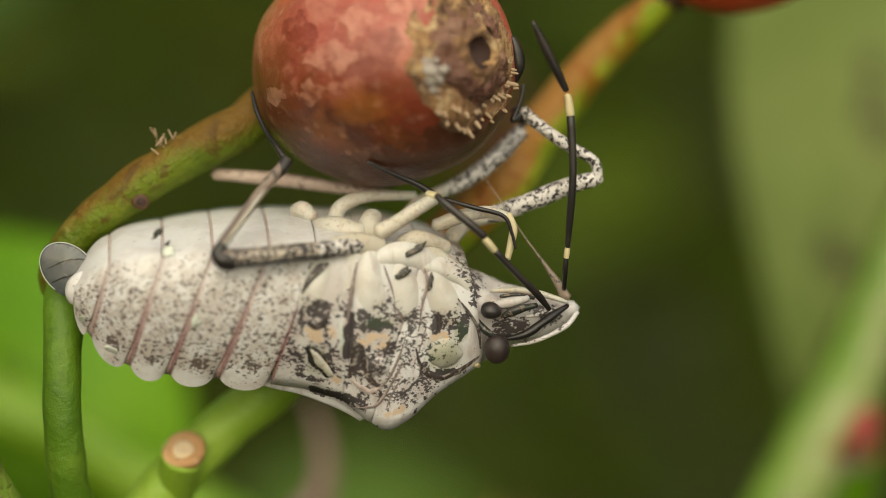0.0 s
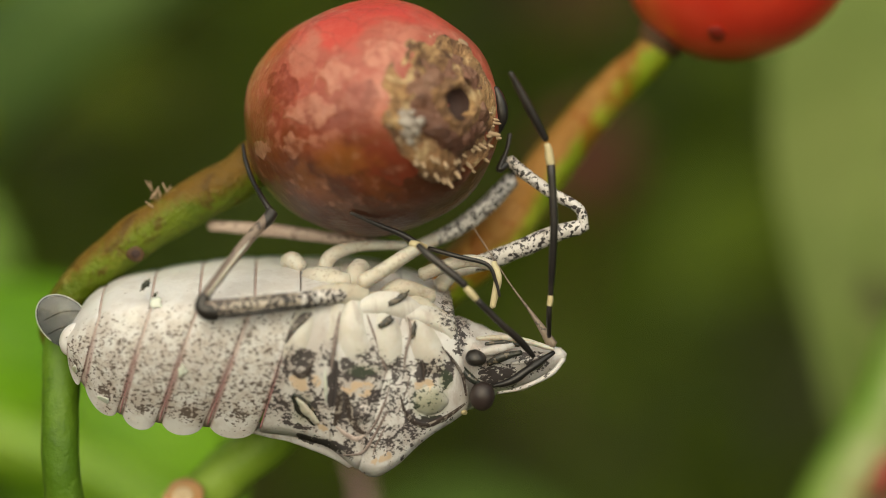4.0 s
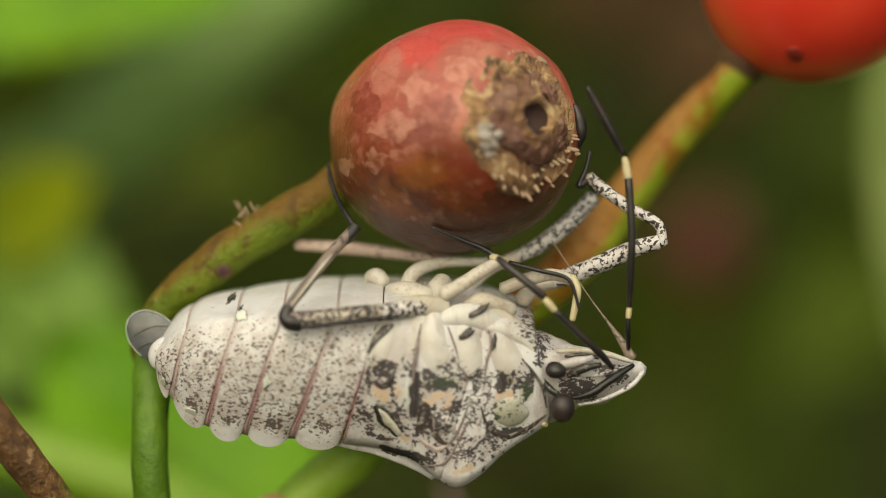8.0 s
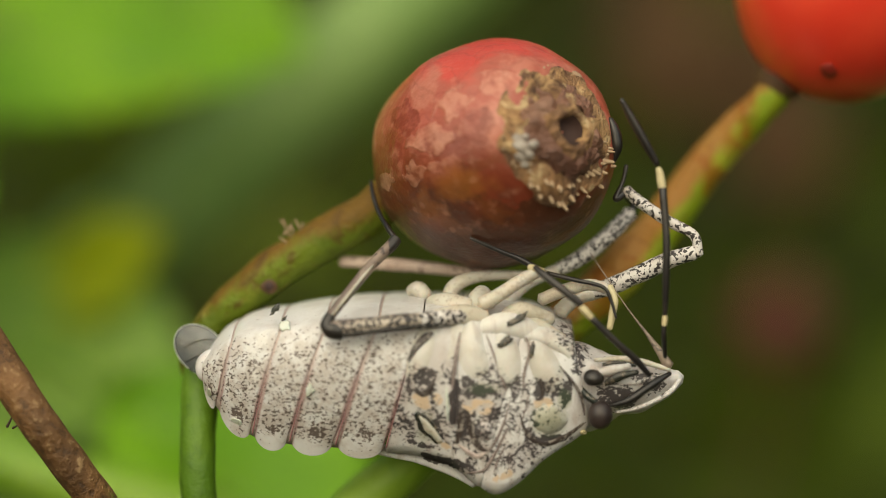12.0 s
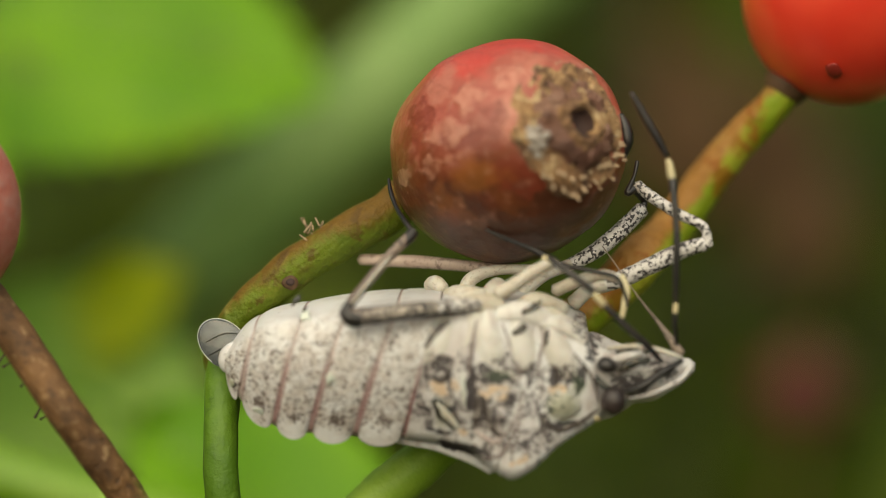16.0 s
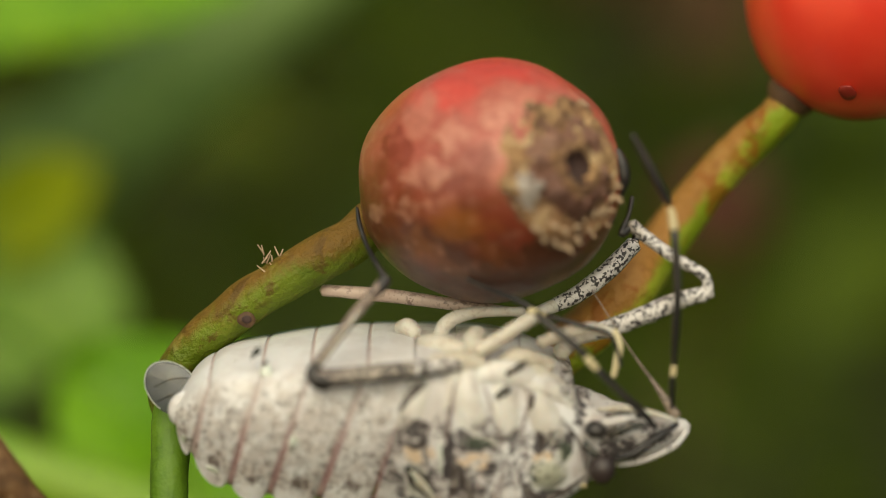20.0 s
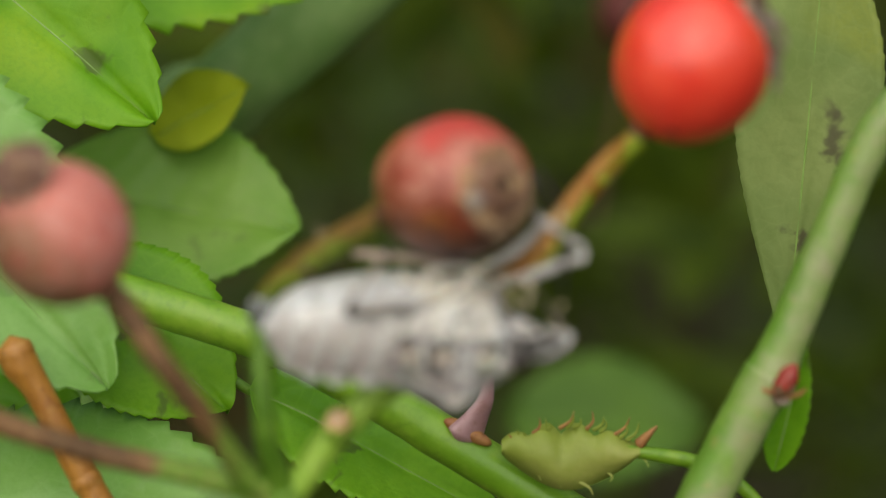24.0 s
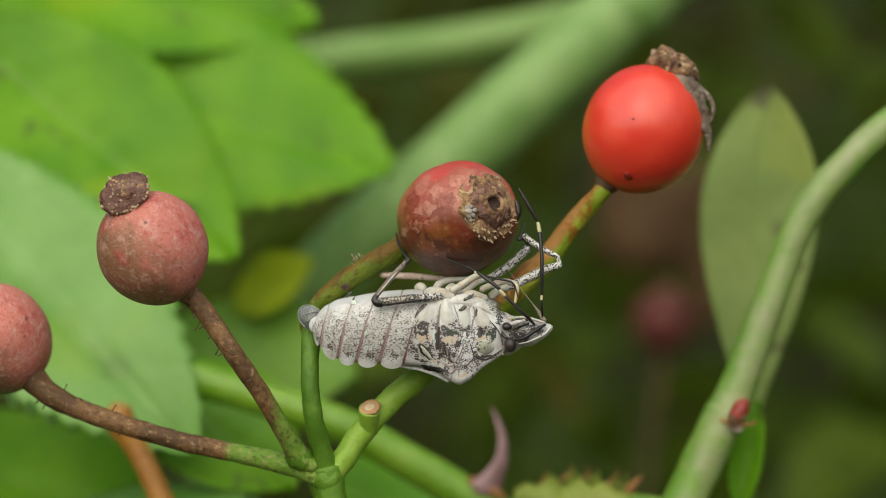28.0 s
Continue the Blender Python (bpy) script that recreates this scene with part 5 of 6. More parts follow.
def bug():
    ob = thing("shield_bug", P(*BUG), "mottled white and brown shield bug hanging belly-out under a rose hip", "insect")

    def L(pts):
        return [(x - BUG.x, y - BUG.y, z - BUG.z, r) for x, y, z, r in pts]

    seams = [(-10.9, 0.05), (-10.42, 0.55), (-9.35, 0.95), (-8.25, 1.2), (-6.9, 1.4), (-5.4, 1.2)]
    skin = knots([s for s, _ in seams] + [-3.4, -2.6, 0.6], [d for _, d in seams] + [0.3, 1.3, -0.5])
    part("seam_skin", body_skin(-10.85, -5.5, skin), M_SKIN, ob, "pinkish skin in the seams of the belly")
    for (a, sa), (b, sb) in zip(seams, seams[1:]):
        g = 0.035
        w = part("belly_plate", body_piece(a + g, b - g, sa, sb, 26, 0.0, 0.03, 0.46), M_BELLY, ob, "white belly plate with brown pits")
        c = (a + b) / 2
        part("margin_spot", patch(c + 0.06, Z_MARGIN(c) + 0.16, (b - a) * 0.20, 0.13, 10, 0.012, 0.25, 0.0, 0.012), M_LOBE, w, "mint-green spot on the margin")
        if a > -10.5:
            part("suture_line", tube([(*on_belly(b - 0.01, h, -0.015, sb), r) for h, r in ((0.04, 0.024), (0.10, 0.024), (0.20, 0.018), (0.36, 0.012), (0.60, 0.006))], 24, 6), M_SEAM, w, "mauve-pink seam line")
    for x, z, rx, rz, turn in ((-8.55, -4.95, 0.20, 0.07, -55), (-8.30, -5.25, 0.10, 0.05, -50)):
        part("dark_mark", patch(x, z, rx, rz, turn, 0.012, 0.8, 0.0, 0.012), M_DARKMARK, ob)
    for x, z, rx, rz in ((-7.52, -7.33, 0.13, 0.18), (-8.25, -5.45, 0.17, 0.15)):
        part("pale_fleck", patch(x, z, rx, rz, 20, 0.02, 0.7, 0.0, 0.012), M_LOBE, ob, "whitish scale")
    part("hind_thorax", body_piece(-5.40, -3.39, 1.2, 0.3, 20, 0.0, 0.035), M_THORAX, ob, "white thorax plate blotched with black")
    part("middle_thorax", body_piece(-3.41, -2.59, 0.3, 1.3, 14, 0.0, 0.035), M_THORAX, ob, "white thorax plate blotched with black")
    part("pronotum", body_piece(-2.61, 0.62, 1.3, -0.5, 28, 0.0, 0.035), M_PRO, ob, "marbled front thorax drawn out into a pointed shoulder")
    # upper wing side seen past the margin, and the film that sticks out behind
    part("wing_cover", tube(L([(-5.6, 1.75, -9.12, 0.20), (-4.4, 1.55, -9.32, 0.26), (-3.4, 1.5, -9.68, 0.28), (-2.75, 1.5, -10.08, 0.22)]), 20, 10, 0.1, 2, 0.6), M_PRO, ob, "speckled edge of the wing cover")
    wing = part("wing_film", blob(Vector((-11.0, 2.6, -6.15)) - BUG, (0.92, 0.11, 0.68), Matrix.Rotation(radians(42), 3, "Y"), 0.08, 1.3, 32, 16), M_WING, ob, "smoky translucent wing tip")
    lean = Matrix.Rotation(radians(42), 3, "Y")
    rim = [Vector((-11.0, 2.53, -6.15)) + lean @ Vector((0.90 * math.cos(a), 0.0, 0.66 * math.sin(a))) for a in (radians(80 + 14 * k) for k in range(15))]
    part("wing_rim", tube(L([(*q, 0.014) for q in rim]), 40, 6), M_LOBE, wing, "pale rim of the wing tip")
    for k in range(2):
        part("wing_vein", tube(L([(-10.3, 2.46, -5.85 - 0.4 * k, 0.015), (-11.0, 2.45, -5.85 - 0.45 * k, 0.018), (-11.55 + 0.1 * k, 2.52, -6.1 - 0.4 * k, 0.01)]), 12, 5), M_DARKMARK, wing)
    part("tail_plate", blob(Vector((-10.65, 1.9, -6.6)) - BUG, (0.40, 0.30, 0.50), Matrix.Rotation(radians(30), 3, "Y"), 0.08, 2, 22, 14), M_PRO, ob, "pale tail plate")

    # smooth plates over the leg roots, then the marks of the thorax
    for path, dome in ((((-3.95, -5.25, 0.20), (-4.15, -5.95, 0.42), (-4.35, -6.60, 0.42), (-4.45, -7.15, 0.25)), 0.12),
                       (((-3.20, -5.30, 0.22), (-3.30, -6.00, 0.30), (-3.55, -6.70, 0.22), (-3.62, -7.30, 0.10)), 0.10),
                       (((-2.75, -5.35, 0.24), (-2.80, -6.05, 0.46), (-2.65, -6.75, 0.52), (-2.50, -7.20, 0.34)), 0.20),
                       (((-2.00, -5.70, 0.22), (-1.85, -6.20, 0.44), (-1.78, -6.85, 0.46), (-1.80, -7.40, 0.25)), 0.16),
                       (((-1.05, -5.90, 0.18), (-0.85, -6.35, 0.40), (-0.60, -6.95, 0.44), (-0.45, -7.45, 0.26)), 0.17),
                       (((-2.60, -5.60, 0.20), (-2.00, -5.45, 0.34), (-1.35, -5.55, 0.34), (-0.80, -5.85, 0.20)), 0.15),
                       (((-1.30, -5.80, 0.18), (-0.75, -5.80, 0.28), (-0.20, -6.05, 0.26), (0.10, -6.40, 0.12)), 0.14)):
        part("leg_plate", petal(path, dome), M_PLATE, ob, "smooth whitish plate below a leg root")
    for x, z, rx, rz, turn, dome, jag, lift, m, name, label in (
            (-4.10, -8.42, 0.60, 0.24, 52, 0.03, 0.25, 0.01, M_DARKMARK, "gland_rim", "black rim of the scent gland"), (-4.02, -8.50, 0.50, 0.13, 52, 0.05, 0.3, 0.03, M_LIMB_PALE, "scent_gland", "pale ear-shaped scent gland"),
            (-3.53, -7.70, 0.055, 0.60, -2, 0.07, 0.2, 0.02, M_LOBE, "pale_ridge", "pale ridge along the middle"), (-0.60, -8.22, 0.52, 0.46, 0, 0.15, 0.12, -0.01, M_THORAX, "side_boss", "rounded olive-tinged boss"),
            (-2.50, -8.55, 0.34, 0.30, 0, 0.12, 0.2, -0.01, M_THORAX, "side_boss", "small rounded boss"), (0.42, -8.62, 0.10, 0.08, 0, 0.08, 0.1, 0.02, M_BAND, "margin_bead", "yellow-white bead on the margin")):
        part(name, patch(x, z, rx, rz, turn, dome, jag, 0.0, lift), m, ob, label)
    # dark grooves and folds between the plates of the thorax
    for m, lift, path in (
            (M_CREASE, 0.02, ((-3.08, -6.57, 0.033), (-3.07, -7.42, 0.100), (-3.12, -8.24, 0.117), (-3.28, -8.89, 0.050))),
            (M_CREASE, 0.02, ((-2.95, -7.26, 0.050), (-2.93, -8.07, 0.100), (-2.71, -8.86, 0.100), (-2.42, -9.15, 0.033))),
            (M_FOLD, 0.02, ((-1.38, -7.28, 0.017), (-1.59, -8.09, 0.042), (-2.01, -8.90, 0.042), (-2.35, -9.58, 0.017))),
            (M_FOLD, 0.02, ((-1.16, -7.51, 0.017), (-1.38, -8.25, 0.033), (-1.75, -9.06, 0.033), (-1.93, -9.42, 0.017))),
            (M_FOLD, 0.02, ((-1.68, -7.44, 0.017), (-1.85, -8.17, 0.037), (-2.15, -8.86, 0.037), (-2.37, -9.14, 0.017))),
            (M_FOLD, 0.02, ((-1.53, -8.33, 0.017), (-1.83, -8.90, 0.027), (-2.09, -9.42, 0.030), (-2.19, -9.74, 0.013))),
            (M_CREASE, 0.03, ((-1.44, -8.02, 0.033), (-1.24, -8.61, 0.067), (-0.74, -8.94, 0.075), (-0.08, -8.70, 0.067), (0.43, -8.34, 0.033))),
            (M_CREASE, 0.13, ((-3.92, -5.68, 0.033), (-4.15, -5.82, 0.117), (-4.45, -6.13, 0.083), (-4.65, -6.51, 0.025))),
            (M_FOLD, 0.02, ((-3.01, -9.77, 0.017), (-2.49, -9.67, 0.042), (-2.20, -9.25, 0.042), (-1.92, -8.80, 0.017))),
            (M_FOLD, 0.06, ((-2.38, -5.75, 0.017), (-2.16, -6.37, 0.042), (-1.94, -7.03, 0.042), (-1.81, -7.37, 0.017))),
            (M_FOLD, 0.06, ((-3.13, -5.66, 0.025), (-3.24, -6.19, 0.058), (-3.31, -6.77, 0.058), (-3.38, -7.29, 0.025))),
            (M_CREASE, 0.06, ((-0.92, -6.60, 0.013), (-0.84, -6.96, 0.033), (-0.78, -7.28, 0.047), (-0.77, -7.64, 0.017))),
            (M_CREASE, 0.05, ((-0.27, -6.67, 0.017), (0.08, -7.10, 0.042), (0.34, -7.54, 0.050), (0.45, -8.11, 0.025))),
            (M_SKIN, 0.02, ((-3.23, -8.92, 0.025), (-2.94, -9.15, 0.067), (-2.65, -9.27, 0.067), (-2.42, -9.14, 0.025))),
            (M_CREASE, 0.02, ((-3.86, -6.92, 0.017), (-3.98, -7.25, 0.083), (-4.20, -7.44, 0.100), (-4.46, -7.37, 0.033))),
            (M_FOLD, 0.06, ((-1.24, -5.81, 0.017), (-1.14, -6.22, 0.042), (-1.28, -6.79, 0.037), (-1.34, -7.28, 0.017)))):
        part("groove", petal(path, 0.02, -lift), m, ob)
    for x, z, rx, rz, turn, lift in ((-1.86, -5.97, 0.27, 0.11, -30, 0.16), (-1.07, -6.20, 0.07, 0.24, 8, 0.16), (-1.52, -5.33, 0.36, 0.09, -32, 0.17)):
        part("dark_mark", patch(x, z, rx, rz, turn, 0.02, 0.4, 0.0, lift), M_DARKMARK, ob)
    # head
    head_pts = [(-0.15, 2.40, -7.36, 1.25), (0.65, 2.30, -7.34, 1.2), (1.41, 2.00, -7.31, 0.86), (2.21, 1.90, -7.29, 0.68), (2.84, 1.80, -7.16, 0.42), (3.28, 1.70, -7.02, 0.2)]
    head = part("head", tube(L(head_pts), 36, 22, 0.12, 1.6, 1.1), M_THORAX, ob, "narrow head, white with black streaks")
    part("eye", blob(Vector((0.90, 0.75, -8.10)) - BUG, (0.36, 0.36, 0.42), None, 0.02, 2, 24, 16), M_EYE, head, "round dark grey eye")
    part("antenna_socket", blob(Vector((0.70, 0.75, -7.02)) - BUG, (0.30, 0.26, 0.26), None, 0.15, 3, 18, 12), M_BLACK, head, "black bead")
    for pts, m in (([(1.17, 0.90, -7.84, 0.05), (1.71, 0.82, -7.69, 0.12), (2.36, 0.92, -7.27, 0.12), (2.97, 1.20, -6.90, 0.06)], M_BLACK),
                   ([(1.35, 1.00, -8.04, 0.04), (2.06, 0.95, -7.88, 0.06), (2.88, 1.05, -7.49, 0.08), (3.25, 1.20, -7.09, 0.06)], M_THORAX),
                   ([(0.76, 1.20, -6.51, 0.06), (1.56, 1.00, -6.47, 0.09), (2.28, 1.00, -6.60, 0.09), (2.95, 1.10, -6.81, 0.05)], M_LIMB_PALE),
                   ([(1.06, 0.80, -7.19, 0.08), (1.44, 0.70, -6.99, 0.13), (2.00, 0.70, -6.86, 0.07)], M_DARKMARK),
                   ([(0.91, 0.92, -6.88, 0.12), (1.29, 0.84, -6.79, 0.15), (1.77, 0.84, -6.68, 0.09)], M_THORAX),
                   ([(0.21, 1.00, -7.22, 0.1), (0.58, 0.75, -7.59, 0.1), (0.92, 0.80, -7.83, 0.08)], M_DARKMARK),
                   ([(1.73, 0.95, -7.20, 0.05), (2.13, 0.95, -7.13, 0.06), (2.63, 1.10, -6.97, 0.04)], M_THORAX),
                   ([(0.99, 0.90, -6.64, 0.05), (1.46, 0.85, -6.59, 0.06), (1.95, 0.90, -6.68, 0.05)], M_DARKMARK)):
        part("head_ridge", tube(L(pts), 18, 8, 0.2, 3), m, head)
    # beak reaching up into the fruit
    part("beak", tube(L([(2.92, 1.20, -6.70, 0.17), (2.63, 1.20, -6.23, 0.11), (2.28, 1.40, -5.72, 0.05), (1.72, 1.70, -4.95, 0.022), (1.13, 2.20, -4.02, 0.018), (0.68, 2.60, -3.32, 0.016)]), 30, 7), M_LIMB_TAN, ob, "thin beak reaching up to the fruit")

    def limb(name, segments, label):
        leg = None
        for seg_name, pts, m, rough in segments:
            bm = tube(L(pts), 26, 12, rough, 2.5)
            if leg is None:
                leg = part(name, bm, m, ob, label)
            else:
                part(seg_name, bm, m, leg)

    limb("hind_leg", [
        ("femur", [(-2.74, 0.50, -5.15, 0.2), (-3.32, 0.15, -5.23, 0.23), (-3.88, -0.05, -5.28, 0.24), (-4.28, -0.20, -5.34, 0.25)], M_LIMB_SPOT, 0.08),
        ("femur_end", [(-3.96, -0.10, -5.31, 0.245), (-4.74, -0.28, -5.37, 0.255), (-5.51, -0.35, -5.45, 0.26), (-6.28, -0.40, -5.54, 0.27), (-6.83, -0.40, -5.53, 0.25)], M_LIMB_DARK, 0.08),
        ("tibia", [(-6.89, -0.40, -5.63, 0.2), (-6.92, -0.40, -5.29, 0.15), (-6.43, -0.10, -4.61, 0.15), (-5.73, 0.40, -3.71, 0.16), (-5.03, 1.00, -2.95, 0.17)], M_LIMB_TAN, 0.06),
        ("knee", [(-6.51, -0.42, -5.62, 0.24), (-6.80, -0.45, -5.59, 0.27), (-6.95, -0.45, -5.44, 0.21), (-6.86, -0.40, -5.17, 0.165)], M_BLACK, 0.12),
        ("femur_edge", [(-6.74, -0.55, -5.73, 0.07), (-5.98, -0.55, -5.67, 0.08), (-4.91, -0.48, -5.55, 0.07), (-4.05, -0.30, -5.45, 0.05), (-3.41, 0.00, -5.39, 0.03)], M_BLACK, 0.25),
        ("shin_stripe", [(-6.78, -0.55, -5.15, 0.03), (-6.36, -0.25, -4.59, 0.04), (-5.72, 0.26, -3.75, 0.042), (-5.20, 0.75, -3.14, 0.04)], M_LIMB_PALE, 0.1),
        ("shin_end", [(-5.36, 0.72, -3.31, 0.165), (-5.16, 0.88, -3.11, 0.185), (-5.02, 1.00, -2.93, 0.18)], M_BLACK, 0.15),
        ("tarsus", [(-5.00, 1.00, -3.02, 0.1), (-5.29, 1.40, -2.60, 0.08), (-5.60, 2.20, -2.10, 0.07), (-5.82, 2.80, -1.54, 0.07), (-5.91, 3.20, -1.07, 0.05)], M_BLACK, 0.05),
        ("root", [(-2.48, 0.70, -5.32, 0.36), (-3.14, 0.40, -5.18, 0.34), (-3.86, 0.20, -5.24, 0.24)], M_LIMB_PALE, 0.05)], "hind leg with black-spotted thigh and dusky shin")
    limb("hind_leg", [
        ("femur", [(-3.58, 2.60, -4.75, 0.24), (-3.35, 2.60, -4.26, 0.22), (-2.61, 2.80, -3.99, 0.17), (-1.21, 3.00, -3.95, 0.13)], M_LIMB_PALE, 0.05),
        ("tibia", [(-1.18, 3.20, -4.02, 0.12), (-2.69, 3.60, -3.87, 0.17), (-4.78, 4.00, -3.62, 0.2), (-6.08, 4.20, -3.52, 0.19), (-6.92, 4.30, -3.47, 0.16)], M_LIMB_ROSE, 0.08)], "hind leg, cream and dusky, stretched under the fruit")
    limb("middle_leg", [
        ("femur", [(-2.53, 0.60, -4.88, 0.24), (-2.03, 0.60, -4.60, 0.21), (-1.48, 0.70, -4.24, 0.2), (-0.93, 0.90, -3.93, 0.18)], M_LIMB_PALE, 0.04),
        ("knee", [(-1.14, 0.90, -3.78, 0.09), (-0.95, 0.80, -3.85, 0.13), (-0.71, 0.90, -3.91, 0.09)], M_BAND, 0.1),
        ("tarsus", [(-0.89, 1.00, -3.83, 0.1), (-1.45, 1.00, -3.52, 0.09), (-2.02, 0.90, -3.29, 0.07), (-2.84, 0.70, -2.93, 0.05)], M_BLACK, 0.1)], "cream middle leg with a dark foot on the fruit")
    limb("middle_leg", [
        ("femur", [(-1.83, 2.40, -4.79, 0.18), (-1.12, 3.00, -4.17, 0.18), (-0.26, 3.40, -3.78, 0.2)], M_LIMB_PALE, 0.04),
        ("tibia", [(-0.42, 3.40, -3.86, 0.2), (0.39, 3.40, -3.44, 0.25), (1.22, 3.50, -2.80, 0.27), (1.95, 3.80, -2.07, 0.24)], M_LIMB_SPOT, 0.08),
        ("tarsus", [(1.83, 3.80, -2.29, 0.12), (2.02, 4.00, -1.80, 0.12), (1.67, 3.40, -1.46, 0.11)], M_BLACK, 0.1)], "middle leg with black-spotted shin behind the fruit")
    limb("front_leg", [
        ("femur", [(0.55, 2.60, -4.58, 0.2), (1.25, 2.40, -4.34, 0.26), (2.17, 2.10, -3.95, 0.27), (3.10, 1.90, -3.54, 0.25), (3.76, 1.80, -3.37, 0.22)], M_LIMB_SPOT, 0.08),
        ("tibia", [(3.86, 1.80, -3.43, 0.16), (3.72, 1.80, -2.84, 0.15), (2.93, 2.00, -2.38, 0.17), (2.15, 2.30, -1.81, 0.18), (1.75, 2.40, -1.45, 0.17)], M_LIMB_SPOT, 0.06),
        ("tarsus", [(1.75, 2.40, -1.53, 0.11), (1.45, 2.20, -1.72, 0.1), (1.67, 2.40, -1.21, 0.06), (1.79, 2.60, -0.72, 0.07)], M_BLACK, 0.1),
        ("root", [(-0.23, 2.20, -5.08, 0.24), (0.21, 2.50, -4.69, 0.22), (0.78, 2.50, -4.53, 0.2)], M_LIMB_PALE, 0.05)], "front leg with black-spotted thigh and shin")
    limb("front_leg", [
        ("femur", [(-0.80, 1.60, -4.73, 0.2), (-0.18, 1.50, -4.48, 0.2), (0.59, 1.30, -4.30, 0.18), (1.17, 1.20, -4.43, 0.15)], M_LIMB_PALE, 0.05),
        ("tibia", [(1.19, 1.20, -4.36, 0.13), (1.34, 1.10, -4.75, 0.12), (1.29, 1.10, -5.15, 0.11), (1.20, 1.10, -5.60, 0.09)], M_BAND, 0.05),
        ("tarsus", [(-0.61, 1.30, -3.95, 0.07), (0.23, 1.00, -4.17, 0.07), (1.02, 0.90, -4.38, 0.06), (1.27, 0.90, -4.85, 0.05), (1.39, 0.90, -5.29, 0.04)], M_BLACK, 0.05)], "bent yellowish front leg")
    # leg roots
    for pts in ([(-3.57, 0.80, -5.31, 0.28), (-2.78, 0.75, -5.48, 0.34), (-1.99, 0.80, -5.40, 0.26)], [(-4.03, 2.00, -4.83, 0.28), (-3.58, 1.60, -4.86, 0.36), (-2.90, 1.30, -4.97, 0.3)],
                [(-2.52, 2.00, -4.54, 0.3), (-2.63, 1.60, -4.75, 0.34), (-2.46, 1.20, -5.04, 0.32)], [(-1.66, 1.00, -5.21, 0.22), (-0.87, 0.90, -5.55, 0.27), (-0.18, 1.00, -5.92, 0.18)],
                [(-1.89, 1.00, -5.34, 0.24), (-1.43, 0.90, -5.09, 0.3), (-0.52, 1.20, -5.34, 0.24)], [(-4.69, 2.80, -4.45, 0.2), (-4.47, 2.60, -4.39, 0.26), (-4.21, 2.40, -4.58, 0.22)]):
        part("leg_root", tube(L(pts), 16, 14, 0.08, 2), M_LIMB_PALE, ob, "cream leg root")

    def antenna(segments, label):
        first = None
        for k, (pts, m) in enumerate(segments):
            bm = tube(L(pts), 16, 8)
            if first is None:
                first = part("antenna", bm, m, ob, label)
            else:
                part("antenna_joint", bm, m, first, "yellow-white band" if m is M_BAND else "")

    antenna([
        ([(2.34, 0.60, -6.97, 0.07), (1.94, 0.40, -6.51, 0.11), (1.40, 0.10, -6.02, 0.1), (0.62, -0.15, -5.26, 0.095)], M_BLACK),
        ([(0.65, -0.15, -5.29, 0.095), (0.48, -0.20, -5.10, 0.105), (0.35, -0.20, -4.96, 0.095)], M_BAND),
        ([(0.35, -0.20, -4.91, 0.1), (-0.09, -0.20, -4.53, 0.12), (-0.70, 0.00, -4.04, 0.11), (-0.96, 0.20, -3.80, 0.09)], M_BLACK)], "black antenna with yellow-white bands")
    antenna([
        ([(2.81, 1.00, -6.43, 0.06), (2.76, 0.60, -5.89, 0.08), (2.76, 0.50, -5.49, 0.07)], M_BLACK),
        ([(2.76, 0.50, -5.52, 0.075), (2.78, 0.50, -5.37, 0.085), (2.79, 0.50, -5.22, 0.075)], M_BAND),
        ([(2.79, 0.50, -5.25, 0.07), (2.82, 0.30, -4.13, 0.11), (2.84, 0.20, -3.03, 0.11), (2.74, 0.20, -1.54, 0.12)], M_BLACK),
        ([(2.74, 0.20, -1.56, 0.115), (2.70, 0.20, -1.34, 0.125), (2.67, 0.20, -1.12, 0.11), (2.62, 0.20, -0.97, 0.09)], M_BAND),
        ([(2.60, 0.20, -0.85, 0.09), (2.30, 0.10, -0.31, 0.12), (1.87, 0.00, 0.46, 0.12), (1.56, -0.10, 1.02, 0.06)], M_BLACK)], "black antenna with yellow-white bands")
    return ob


